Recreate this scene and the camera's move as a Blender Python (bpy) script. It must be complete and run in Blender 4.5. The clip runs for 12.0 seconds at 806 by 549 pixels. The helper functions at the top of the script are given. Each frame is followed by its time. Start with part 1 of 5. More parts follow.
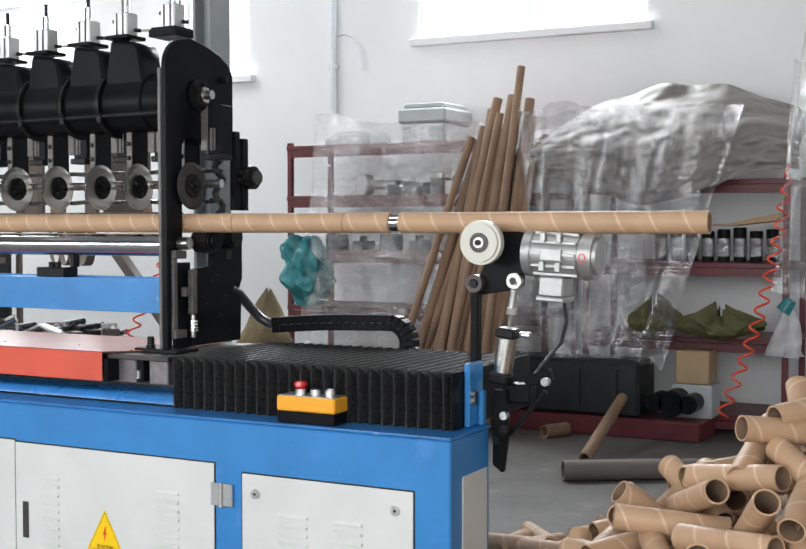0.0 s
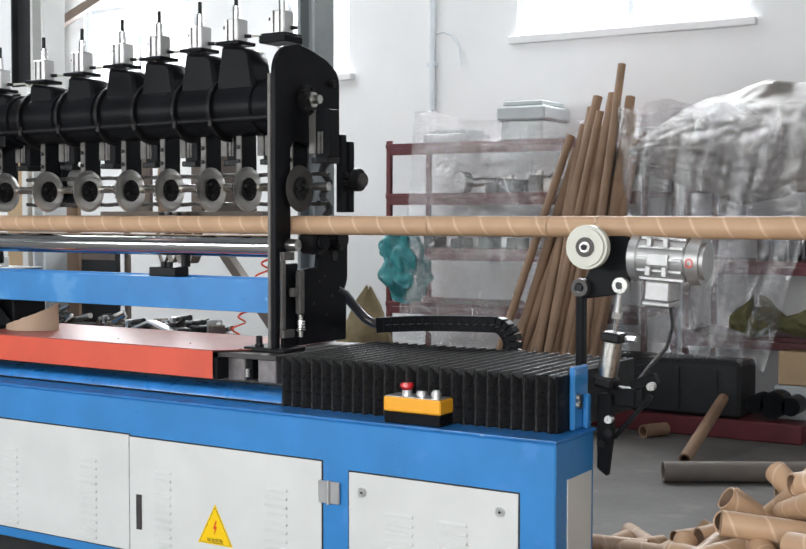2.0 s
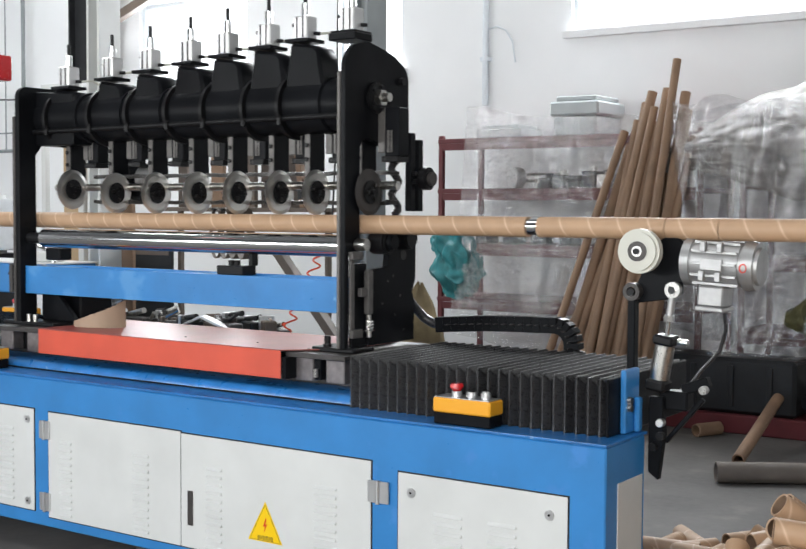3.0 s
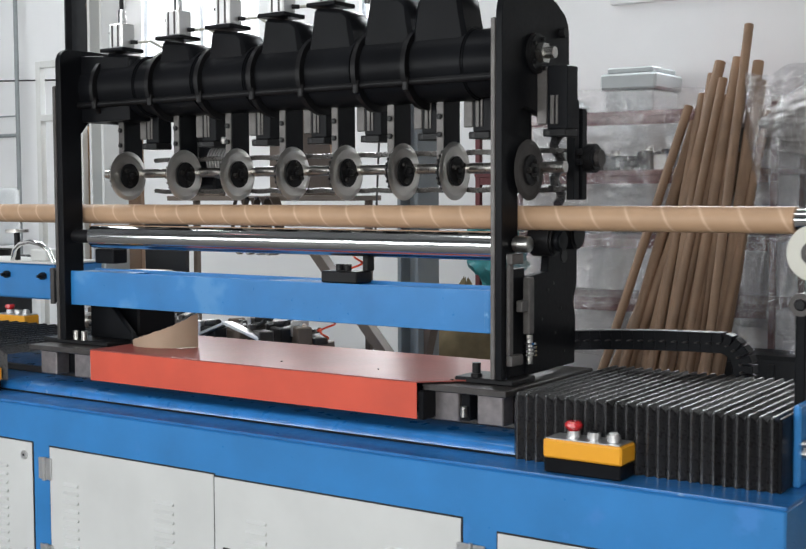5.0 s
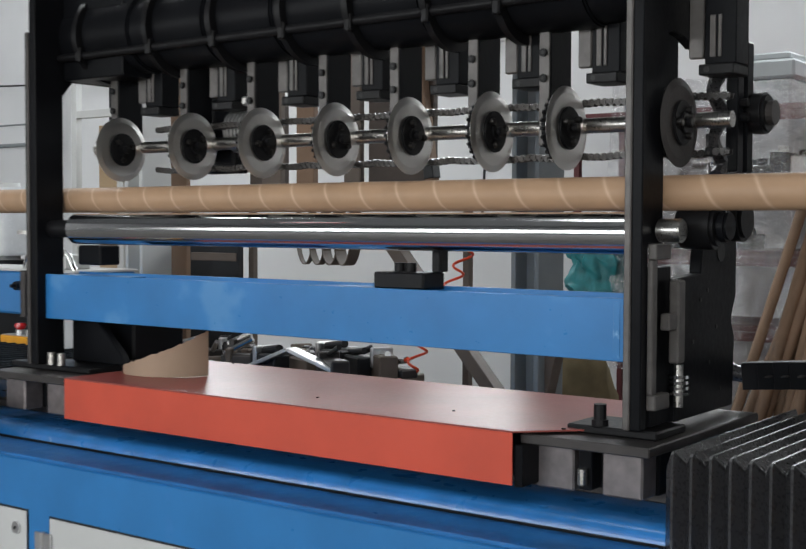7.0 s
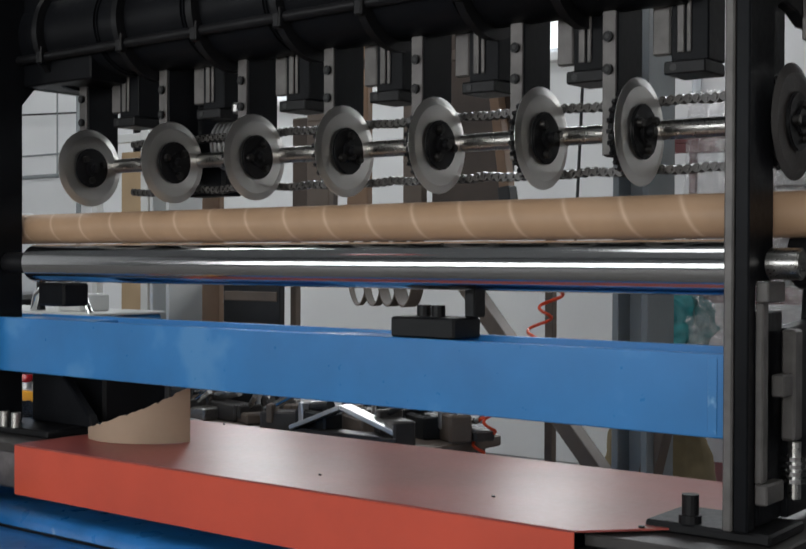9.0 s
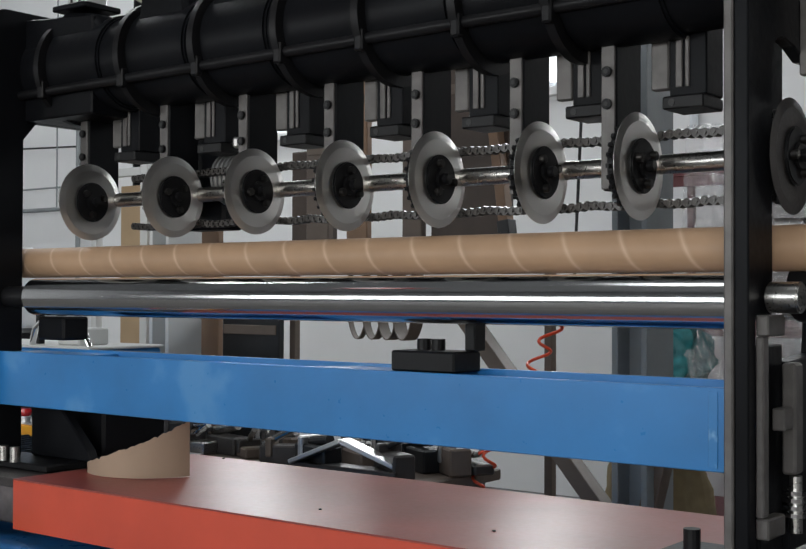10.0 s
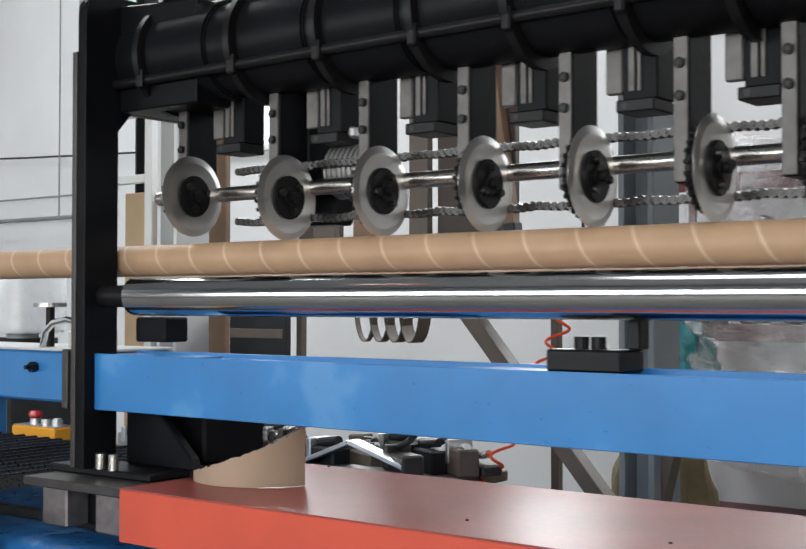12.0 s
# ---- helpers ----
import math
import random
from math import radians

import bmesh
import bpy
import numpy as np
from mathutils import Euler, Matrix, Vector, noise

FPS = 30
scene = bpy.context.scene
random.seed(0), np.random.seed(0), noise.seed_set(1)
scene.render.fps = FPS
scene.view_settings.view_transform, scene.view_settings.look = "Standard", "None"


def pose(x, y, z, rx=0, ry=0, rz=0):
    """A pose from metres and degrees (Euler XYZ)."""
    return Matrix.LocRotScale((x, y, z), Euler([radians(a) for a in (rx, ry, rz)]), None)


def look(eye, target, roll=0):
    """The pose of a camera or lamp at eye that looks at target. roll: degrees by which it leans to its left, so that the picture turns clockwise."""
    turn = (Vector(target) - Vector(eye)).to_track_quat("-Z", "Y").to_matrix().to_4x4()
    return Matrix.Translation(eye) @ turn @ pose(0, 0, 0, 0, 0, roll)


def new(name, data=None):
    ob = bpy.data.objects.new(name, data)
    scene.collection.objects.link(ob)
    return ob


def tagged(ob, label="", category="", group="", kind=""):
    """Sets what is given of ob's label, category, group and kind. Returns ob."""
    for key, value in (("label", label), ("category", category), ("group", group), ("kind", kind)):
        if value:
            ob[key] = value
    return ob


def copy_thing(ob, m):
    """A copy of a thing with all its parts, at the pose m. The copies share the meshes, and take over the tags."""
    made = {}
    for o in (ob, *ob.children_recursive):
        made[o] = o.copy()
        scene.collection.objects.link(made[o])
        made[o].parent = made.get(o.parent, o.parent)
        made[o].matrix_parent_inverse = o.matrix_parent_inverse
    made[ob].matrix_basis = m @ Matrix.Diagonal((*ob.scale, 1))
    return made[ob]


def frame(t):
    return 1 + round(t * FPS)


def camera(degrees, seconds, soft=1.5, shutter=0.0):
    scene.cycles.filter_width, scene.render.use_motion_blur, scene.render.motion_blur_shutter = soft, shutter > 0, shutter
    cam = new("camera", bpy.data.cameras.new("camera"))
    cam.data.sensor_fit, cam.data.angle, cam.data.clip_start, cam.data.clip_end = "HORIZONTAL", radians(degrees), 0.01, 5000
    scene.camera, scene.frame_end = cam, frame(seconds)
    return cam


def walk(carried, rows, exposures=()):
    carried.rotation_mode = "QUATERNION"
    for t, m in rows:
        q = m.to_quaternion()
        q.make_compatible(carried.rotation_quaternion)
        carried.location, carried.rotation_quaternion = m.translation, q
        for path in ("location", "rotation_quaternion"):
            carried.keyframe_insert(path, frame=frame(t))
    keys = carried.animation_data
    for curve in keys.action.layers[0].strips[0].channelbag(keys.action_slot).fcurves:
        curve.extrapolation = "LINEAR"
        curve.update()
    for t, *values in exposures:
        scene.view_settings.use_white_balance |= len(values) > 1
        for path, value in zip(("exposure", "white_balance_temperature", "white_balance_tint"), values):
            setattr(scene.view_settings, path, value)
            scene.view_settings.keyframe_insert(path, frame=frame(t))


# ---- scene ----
# camera and its path
cam = camera(36.0, 12.0, soft=1.45, shutter=0.5)
CAM_ROWS = [
    (0.0, 2.365, -2.958, 1.232, 27.70, -2.27, 0.03), (0.5, 2.358, -2.979, 1.246, 28.39, -2.46, 0.01),
    (1.0, 2.355, -2.988, 1.255, 29.38, -2.59, -0.03), (1.5, 2.357, -3.002, 1.262, 30.75, -2.67, -0.07),
    (2.0, 2.352, -3.014, 1.262, 31.94, -2.61, -0.13), (2.5, 2.346, -3.012, 1.276, 33.00, -2.86, -0.25),
    (3.0, 2.354, -3.005, 1.287, 34.39, -3.02, -0.33), (3.5, 2.347, -3.024, 1.294, 35.25, -3.08, -0.38),
    (3.7, 2.342, -3.017, 1.296, 35.63, -3.13, -0.36), (5.3, 1.684, -2.458, 1.300, 34.10, -3.90, 0.28),
    (5.5, 1.676, -2.442, 1.304, 34.53, -3.98, 0.30), (5.9, 1.112, -1.842, 1.150, 31.35, -1.42, -0.10),
    (6.0, 1.110, -1.837, 1.148, 31.55, -1.39, -0.12), (6.5, 1.099, -1.885, 1.207, 34.71, -2.86, -0.02),
    (7.0, 1.042, -1.797, 1.188, 36.52, -2.36, -0.20), (7.2, 0.900, -1.657, 1.181, 36.45, -2.28, -0.20),
    (8.8, 0.593, -1.400, 1.180, 37.85, -1.35, -0.22), (9.0, 0.591, -1.410, 1.181, 37.56, -0.67, -0.21),
    (9.5, 0.592, -1.412, 1.182, 37.51, 0.36, -0.20), (10.0, 0.591, -1.414, 1.182, 37.49, 0.86, -0.17),
    (10.5, 0.590, -1.413, 1.181, 37.58, 0.82, -0.17), (11.0, 0.592, -1.425, 1.182, 37.43, 0.63, -0.04),
    (11.5, 0.594, -1.425, 1.172, 38.05, 0.79, -0.04), (12.0, 0.587, -1.450, 1.160, 37.40, 1.35, -0.05)]
walk(cam, [(t, pose(x, y, z, 90 + p, r, a)) for t, x, y, z, a, p, r in CAM_ROWS],
     exposures=[(0.0, 0.17), (3.6, 0.12), (5.4, -0.22), (6.0, -0.45), (7.2, -0.5), (9.0, -0.78), (9.8, -0.68), (10.6, -0.66), (12.0, -0.1)])

# ---- world and light ----
FLOOR = 0.10
world = bpy.data.worlds.new("sky")
scene.world = world
world.use_nodes = True
wn = world.node_tree
sky = wn.nodes.new("ShaderNodeTexSky")
sky.sky_type = "NISHITA"
sky.sun_disc = False
sky.sun_elevation, sky.sun_rotation = radians(50), radians(20)
wn.links.new(sky.outputs[0], wn.nodes["Background"].inputs[0])
wn.nodes["Background"].inputs[1].default_value = 0.12


def area(name, eye, target, sx, sy, power, colour=(1, 1, 1)):
    lamp = bpy.data.lights.new(name, "AREA")
    lamp.shape, lamp.size, lamp.size_y, lamp.energy, lamp.color = "RECTANGLE", sx, sy, power, colour
    ob = new(name, lamp)
    ob.matrix_world = look(eye, target)
    return ob


# daylight through the window openings, unseen openings behind the camera, and added overhead fill
area("window_light_1", (-0.6, 4.5, 3.2), (-0.4, 0.0, 1.0), 1.45, 1.3, 125, (0.93, 0.97, 1.0))
area("window_light_2", (-3.0, 4.5, 3.1), (-2.6, 0.0, 1.0), 0.5, 1.4, 60, (0.93, 0.97, 1.0))
area("window_light_3", (-4.8, 4.5, 2.9), (-3.0, 0.0, 1.0), 1.1, 1.1, 90, (0.93, 0.97, 1.0))
# unseen opening behind the camera, inferred from the front-lit bed and the chrome
area("gate_light_1", (2.6, -6.15, 2.1), (0.4, 0.5, 1.3), 4.4, 3.6, 255, (1.0, 0.98, 0.95))
# unseen long lamp added to give the roller an unbroken bright band
area("unseen_strip_light", (-3.45, -6.15, 1.95), (-3.45, 0.5, 1.5), 7.3, 1.35, 245, (0.97, 0.99, 1.0))
# overhead fill lamps added under the closed ceiling, without any skylight
area("overhead_fill_1", (-0.5, -1.2, 5.25), (-0.5, -1.2, 0.0), 3.6, 1.0, 45, (0.95, 0.98, 1.0))
area("overhead_fill_2", (-5.0, 1.6, 5.25), (-5.0, 1.6, 0.0), 1.2, 3.0, 180, (0.95, 0.98, 1.0))


# ---- materials ----
def mat(name, colour, rough=0.5, metal=0.0, vary=0.12, scale=6.0, fine=90.0, bump=0.15, coat=0.0, wear=None, wear_amount=0.0, wear_scale=9.0, spread=0.1):
    m = bpy.data.materials.new(name)
    m.use_nodes = True
    n, l = m.node_tree.nodes, m.node_tree.links
    b = n["Principled BSDF"]
    tc = n.new("ShaderNodeTexCoord")
    big, small = n.new("ShaderNodeTexNoise"), n.new("ShaderNodeTexNoise")
    big.inputs["Scale"].default_value, small.inputs["Scale"].default_value = scale, fine
    big.inputs["Detail"].default_value, small.inputs["Detail"].default_value = 5, 3
    l.new(tc.outputs["Object"], big.inputs["Vector"])
    l.new(tc.outputs["Object"], small.inputs["Vector"])
    ramp = n.new("ShaderNodeMapRange")
    ramp.inputs[1].default_value, ramp.inputs[2].default_value = 0.3, 0.7
    ramp.inputs[3].default_value, ramp.inputs[4].default_value = 1 - vary, 1 + vary
    l.new(big.outputs[0], ramp.inputs[0])
    mul = n.new("ShaderNodeVectorMath")
    mul.operation = "SCALE"
    mul.inputs[0].default_value = colour
    l.new(ramp.outputs[0], mul.inputs["Scale"])
    out = mul.outputs[0]
    if wear:
        wt = n.new("ShaderNodeTexNoise")
        wt.inputs["Scale"].default_value, wt.inputs["Detail"].default_value = wear_scale, 8
        l.new(tc.outputs["Object"], wt.inputs["Vector"])
        wr = n.new("ShaderNodeMapRange")
        wr.inputs[1].default_value, wr.inputs[2].default_value = 0.66 - wear_amount, 0.74 - wear_amount
        l.new(wt.outputs[0], wr.inputs[0])
        mix = n.new("ShaderNodeMix")
        mix.data_type = "RGBA"
        mix.inputs[7].default_value = (*wear, 1)
        l.new(wr.outputs[0], mix.inputs[0])
        l.new(out, mix.inputs[6])
        out = mix.outputs[2]
    l.new(out, b.inputs["Base Color"])
    rr = n.new("ShaderNodeMapRange")
    rr.inputs[3].default_value, rr.inputs[4].default_value = max(rough - spread, 0.02), min(rough + spread, 1)
    l.new(small.outputs[0], rr.inputs[0])
    l.new(rr.outputs[0], b.inputs["Roughness"])
    b.inputs["Metallic"].default_value = metal
    b.inputs["Coat Weight"].default_value = coat
    if bump:
        bp = n.new("ShaderNodeBump")
        bp.inputs["Strength"].default_value, bp.inputs["Distance"].default_value = bump, 0.002
        l.new(small.outputs[0], bp.inputs["Height"])
        l.new(bp.outputs[0], b.inputs["Normal"])
    return m


BLUE = mat("blue_paint", (0.030, 0.200, 0.50), 0.32, vary=0.1, bump=0.1, coat=0.3, wear=(0.05, 0.22, 0.55), wear_amount=0.02)
BLUE_TOP = mat("worn_blue_paint", (0.020, 0.150, 0.42), 0.32, vary=0.2, scale=14, bump=0.8, fine=40, coat=0.28, wear=(0.22, 0.36, 0.56), wear_amount=-0.04, wear_scale=22)
WAY = mat("chipped_glossy_blue_paint", (0.022, 0.165, 0.45), 0.30, vary=0.2, scale=14, bump=1.0, fine=24, coat=0.4, wear=(0.22, 0.36, 0.56), wear_amount=-0.03, wear_scale=26)
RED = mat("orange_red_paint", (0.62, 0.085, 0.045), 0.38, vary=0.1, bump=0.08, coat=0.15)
# tray top: base darkened for the dark things it mirrors; pale patches are dust
RED_TOP = mat("dusty_darkened_red_paint", (0.32, 0.075, 0.06), 0.37, vary=0.12, bump=0.02, coat=0.0, wear=(0.42, 0.25, 0.225), wear_amount=-0.05, wear_scale=3, spread=0.04)
BLACK = mat("black_paint", (0.007, 0.0075, 0.009), 0.36, vary=0.3, bump=0.12)
BLACK.node_tree.nodes["Principled BSDF"].inputs["Specular IOR Level"].default_value = 0.08
BLACKM = mat("black_oxide", (0.009, 0.009, 0.010), 0.40, metal=0.0, vary=0.3, bump=0.1)
BLACKM.node_tree.nodes["Principled BSDF"].inputs["Specular IOR Level"].default_value = 0.2
BLOCK = mat("dull_bearing_steel", (0.21, 0.19, 0.19), 0.42, metal=0.6, vary=0.2, scale=40, fine=250, bump=0.05)
ANGLE = mat("worn_grey_steel", (0.115, 0.108, 0.104), 0.45, metal=0.35, vary=0.25, scale=30, fine=250, bump=0.04)
RUBBED = mat("rubbed_blue_paint", (0.030, 0.200, 0.50), 0.32, vary=0.12, bump=0.1, coat=0.3, wear=(0.075, 0.27, 0.57), wear_amount=0.07, wear_scale=6)
SCUFFED = mat("scuffed_blue_paint", (0.034, 0.21, 0.51), 0.32, vary=0.15, bump=0.1, coat=0.3, wear=(0.20, 0.42, 0.66), wear_amount=0.10, wear_scale=30)
GREYM = mat("dark_ground_steel", (0.055, 0.050, 0.048), 0.45, metal=0.4, vary=0.2, scale=20, fine=250, bump=0.05)
STEEL = mat("brushed_steel", (0.50, 0.49, 0.47), 0.28, metal=1.0, vary=0.06, scale=30, fine=300, bump=0.0, spread=0.03)
DISC = mat("ground_blade_steel", (0.80, 0.78, 0.75), 0.34, metal=1.0, vary=0.03, scale=20, fine=500, bump=0.0, spread=0.02)
CHAINM = mat("oily_chain_steel", (0.045, 0.043, 0.042), 0.32, metal=0.8, vary=0.2, bump=0.05)
CHROME = mat("polished_chrome", (0.80, 0.80, 0.80), 0.05, metal=1.0, vary=0.03, bump=0.0, spread=0.015)
ROLLER = mat("ground_chrome_roller", (0.80, 0.80, 0.80), 0.13, metal=1.0, vary=0.03, bump=0.0, spread=0.015)
ALU = mat("aluminium", (0.62, 0.62, 0.62), 0.34, metal=0.85, vary=0.08, bump=0.03, spread=0.04)
PANEL = mat("light_grey_panel_paint", (0.60, 0.61, 0.60), 0.42, vary=0.05, bump=0.06)
YELLOW = mat("amber_plastic", (0.80, 0.36, 0.02), 0.35, vary=0.04, bump=0.03)
RUBBER = mat("black_bellows_cloth", (0.024, 0.024, 0.026), 0.29, vary=0.2, fine=200, bump=0.08)
RUBBER.node_tree.nodes["Principled BSDF"].inputs["Specular IOR Level"].default_value = 0.6
REDP = mat("red_plastic", (0.55, 0.015, 0.02), 0.25, vary=0.03, bump=0.0, coat=0.3)
NYLON = mat("white_nylon", (0.55, 0.545, 0.485), 0.38, vary=0.04, bump=0.04)
WALL = mat("white_plaster", (0.78, 0.79, 0.80), 0.8, vary=0.05, scale=1.2, fine=25, bump=0.12, wear=(0.60, 0.61, 0.62), wear_amount=-0.08, wear_scale=2.4)
CONC = mat("worn_concrete", (0.105, 0.098, 0.092), 0.7, vary=0.3, scale=2.2, fine=30, bump=0.3, wear=(0.16, 0.15, 0.135), wear_amount=0.05, wear_scale=3)
# for the unseen ceiling and front wall, kept dark for the roller's reflection
UNSEEN_GREY = mat("unseen_dark_grey", (0.14, 0.145, 0.15), 0.6, vary=0.08, scale=2)
MOTOR = mat("dull_cast_aluminium", (0.40, 0.40, 0.40), 0.42, metal=0.7, vary=0.12, scale=30, bump=0.05, spread=0.05)
MAROON = mat("maroon_shelf_paint", (0.115, 0.019, 0.023), 0.45, vary=0.2, bump=0.1)
OLIVE = mat("olive_canvas", (0.09, 0.085, 0.035), 0.85, vary=0.25, scale=12, bump=0.4)
TEAL = mat("teal_plastic_bag", (0.02, 0.20, 0.22), 0.35, vary=0.35, scale=14, bump=0.6, fine=30)
TAN = mat("olive_tan_sackcloth", (0.20, 0.155, 0.085), 0.9, vary=0.3, scale=9, bump=0.5, fine=40)
BOXC = mat("corrugated_carton", (0.42, 0.30, 0.18), 0.8, vary=0.08)
GREYBOX = mat("grey_plastic_crate", (0.42, 0.45, 0.46), 0.5, vary=0.06)
DARK = mat("dark_cast_iron", (0.018, 0.019, 0.021), 0.5, vary=0.3, metal=0.3)
HOSE = mat("orange_red_hose", (0.75, 0.07, 0.02), 0.35, vary=0.04, bump=0.0)
TARP = mat("grey_tarpaulin", (0.20, 0.185, 0.175), 0.5, vary=0.2, scale=4, fine=11, bump=0.5)
OLDTUBE = mat("old_brown_tube", (0.24, 0.148, 0.092), 0.65, vary=0.22, scale=5)
GREYTUBE = mat("dusty_grey_tube", (0.17, 0.145, 0.125), 0.7, vary=0.15)
BROWN = mat("brown_paper", (0.36, 0.26, 0.185), 0.75, vary=0.1)
INK = mat("black_ink", (0.01, 0.01, 0.01), 0.5, bump=0)
WARN = mat("warning_yellow", (0.85, 0.55, 0.0), 0.4, vary=0.03, bump=0)
WARNRED = mat("warning_red", (0.65, 0.03, 0.01), 0.4, vary=0.03, bump=0)
CLOTH = mat("grey_rag", (0.5, 0.49, 0.5), 0.9, vary=0.2, scale=20, bump=0.4)
FRAME = mat("window_frame_paint", (0.62, 0.66, 0.70), 0.5, vary=0.05)
WHITEROLL = mat("stretch_film_roll", (0.72, 0.74, 0.75), 0.25, vary=0.1, scale=9, coat=0.4)
DUSK = mat("dark_brown_board", (0.055, 0.036, 0.026), 0.55, vary=0.35, scale=5)
STRUT = mat("dusty_brown_steel", (0.13, 0.10, 0.08), 0.6, vary=0.25)
COLUMN = mat("grey_steel_column", (0.22, 0.24, 0.25), 0.55, vary=0.12)


def kraft(name, base, pitch):
    """Spiral-wound kraft paper: a pale seam runs round the tube as a helix along local x."""
    m = mat(name, base, 0.52, vary=0.07, scale=16, bump=0.08)
    n, l = m.node_tree.nodes, m.node_tree.links
    b = n["Principled BSDF"]
    old = b.inputs["Base Color"].links[0].from_socket
    tc = n.new("ShaderNodeTexCoord")
    sep = n.new("ShaderNodeSeparateXYZ")
    l.new(tc.outputs["Object"], sep.inputs[0])

    def op(kind, a, bb=None):
        q = n.new("ShaderNodeMath")
        q.operation = kind
        for i, v in enumerate((a, bb)):
            if v is None:
                continue
            if isinstance(v, (int, float)):
                q.inputs[i].default_value = v
            else:
                l.new(v, q.inputs[i])
        return q.outputs[0]
    turn = op("DIVIDE", op("ARCTAN2", sep.outputs[2], sep.outputs[1]), 2 * math.pi)
    ph = op("FRACT", op("ADD", op("SUBTRACT", op("DIVIDE", sep.outputs[0], pitch), turn), 50.0))
    seam = op("SUBTRACT", 1.0, op("SMOOTH_MIN", op("MULTIPLY", op("ABSOLUTE", op("SUBTRACT", ph, 0.5)), 17.0), 1.0))
    mix = n.new("ShaderNodeMix")
    mix.data_type = "RGBA"
    mix.inputs[7].default_value = (min(base[0] * 1.45, 1), base[1] * 1.6, base[2] * 1.85, 1)
    l.new(op("MULTIPLY", op("MAXIMUM", seam, 0.0), 0.8), mix.inputs[0])
    l.new(old, mix.inputs[6])
    l.new(mix.outputs[2], b.inputs["Base Color"])
    return m


KRAFT = kraft("kraft_tube", (0.43, 0.276, 0.168), 0.087)
# brown of the tube insides, darker than the outer kraft
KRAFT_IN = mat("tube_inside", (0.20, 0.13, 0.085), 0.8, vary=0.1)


def film_material():
    m = bpy.data.materials.new("clear_plastic_film")
    m.use_nodes = True
    n, l = m.node_tree.nodes, m.node_tree.links
    n.remove(n["Principled BSDF"])
    tr, gl, df = n.new("ShaderNodeBsdfTransparent"), n.new("ShaderNodeBsdfGlossy"), n.new("ShaderNodeBsdfDiffuse")
    tr.inputs[0].default_value = (0.93, 0.93, 0.94, 1)
    gl.inputs["Roughness"].default_value = 0.07
    df.inputs[0].default_value = (0.7, 0.7, 0.72, 1)
    tc, ns, bp = n.new("ShaderNodeTexCoord"), n.new("ShaderNodeTexNoise"), n.new("ShaderNodeBump")
    ns.inputs["Scale"].default_value, ns.inputs["Detail"].default_value = 16, 6
    bp.inputs["Strength"].default_value, bp.inputs["Distance"].default_value = 1.0, 0.035
    l.new(tc.outputs["Object"], ns.inputs["Vector"])
    l.new(ns.outputs[0], bp.inputs["Height"])
    l.new(bp.outputs[0], gl.inputs["Normal"])
    m1, m2 = n.new("ShaderNodeMixShader"), n.new("ShaderNodeMixShader")
    m1.inputs[0].default_value, m2.inputs[0].default_value = 0.06, 0.27
    l.new(tr.outputs[0], m1.inputs[1])
    l.new(df.outputs[0], m1.inputs[2])
    l.new(m1.outputs[0], m2.inputs[1])
    l.new(gl.outputs[0], m2.inputs[2])
    l.new(m2.outputs[0], n["Material Output"].inputs[0])
    return m


FILM = film_material()


def glow(name, colour, strength):
    m = bpy.data.materials.new(name)
    m.use_nodes = True
    n, l = m.node_tree.nodes, m.node_tree.links
    e = n.new("ShaderNodeEmission")
    e.inputs[0].default_value, e.inputs[1].default_value = (*colour, 1), strength
    l.new(e.outputs[0], n["Material Output"].inputs[0])
    return m


SKYGLOW = glow("bright_sky_backdrop", (0.93, 0.97, 1.0), 2.4)

# ---- mesh helpers ----
ORI = {}


def thing(name, at, label, category, group="", kind=""):
    ob = new(name)
    ob.location = at
    ORI[ob.name] = Vector(at)
    return tagged(ob, label, category, group, kind)


def part(name, bm, material, parent=None, label="", at=None, smooth=None):
    """Links a bmesh, given in the home position in the world, as one mesh under parent. at: its own origin."""
    base = ORI[parent.name] if parent else Vector((0, 0, 0))
    o = Vector(at) if at else (base if parent else Vector((0, 0, 0)))
    bmesh.ops.translate(bm, verts=bm.verts, vec=-o)
    bmesh.ops.recalc_face_normals(bm, faces=bm.faces)
    me = bpy.data.meshes.new(name)
    bm.to_mesh(me)
    bm.free()
    me.materials.append(material)
    if smooth:
        me.shade_smooth()
        me.set_sharp_from_angle(angle=radians(smooth))
    ob = new(name, me)
    if parent:
        ob.parent = parent
    ob.location = o - base
    ORI[ob.name] = o
    if label:
        ob["label"] = label
    return ob


def solo(name, bm, material, label, category, at=None, smooth=None, group="", kind=""):
    ob = part(name, bm, material, None, "", at, smooth)
    return tagged(ob, label, category, group, kind)


def bx(x0, x1, y0, y1, z0, z1, bev=0.002):
    bm = bmesh.new()
    bmesh.ops.create_cube(bm, size=1)
    bmesh.ops.scale(bm, verts=bm.verts, vec=(x1 - x0, y1 - y0, z1 - z0))
    bmesh.ops.translate(bm, verts=bm.verts, vec=((x0 + x1) / 2, (y0 + y1) / 2, (z0 + z1) / 2))
    if bev:
        bmesh.ops.bevel(bm, geom=bm.edges[:], offset=min(bev, 0.3 * min(x1 - x0, y1 - y0, z1 - z0)), segments=1, affect="EDGES")
    return bm


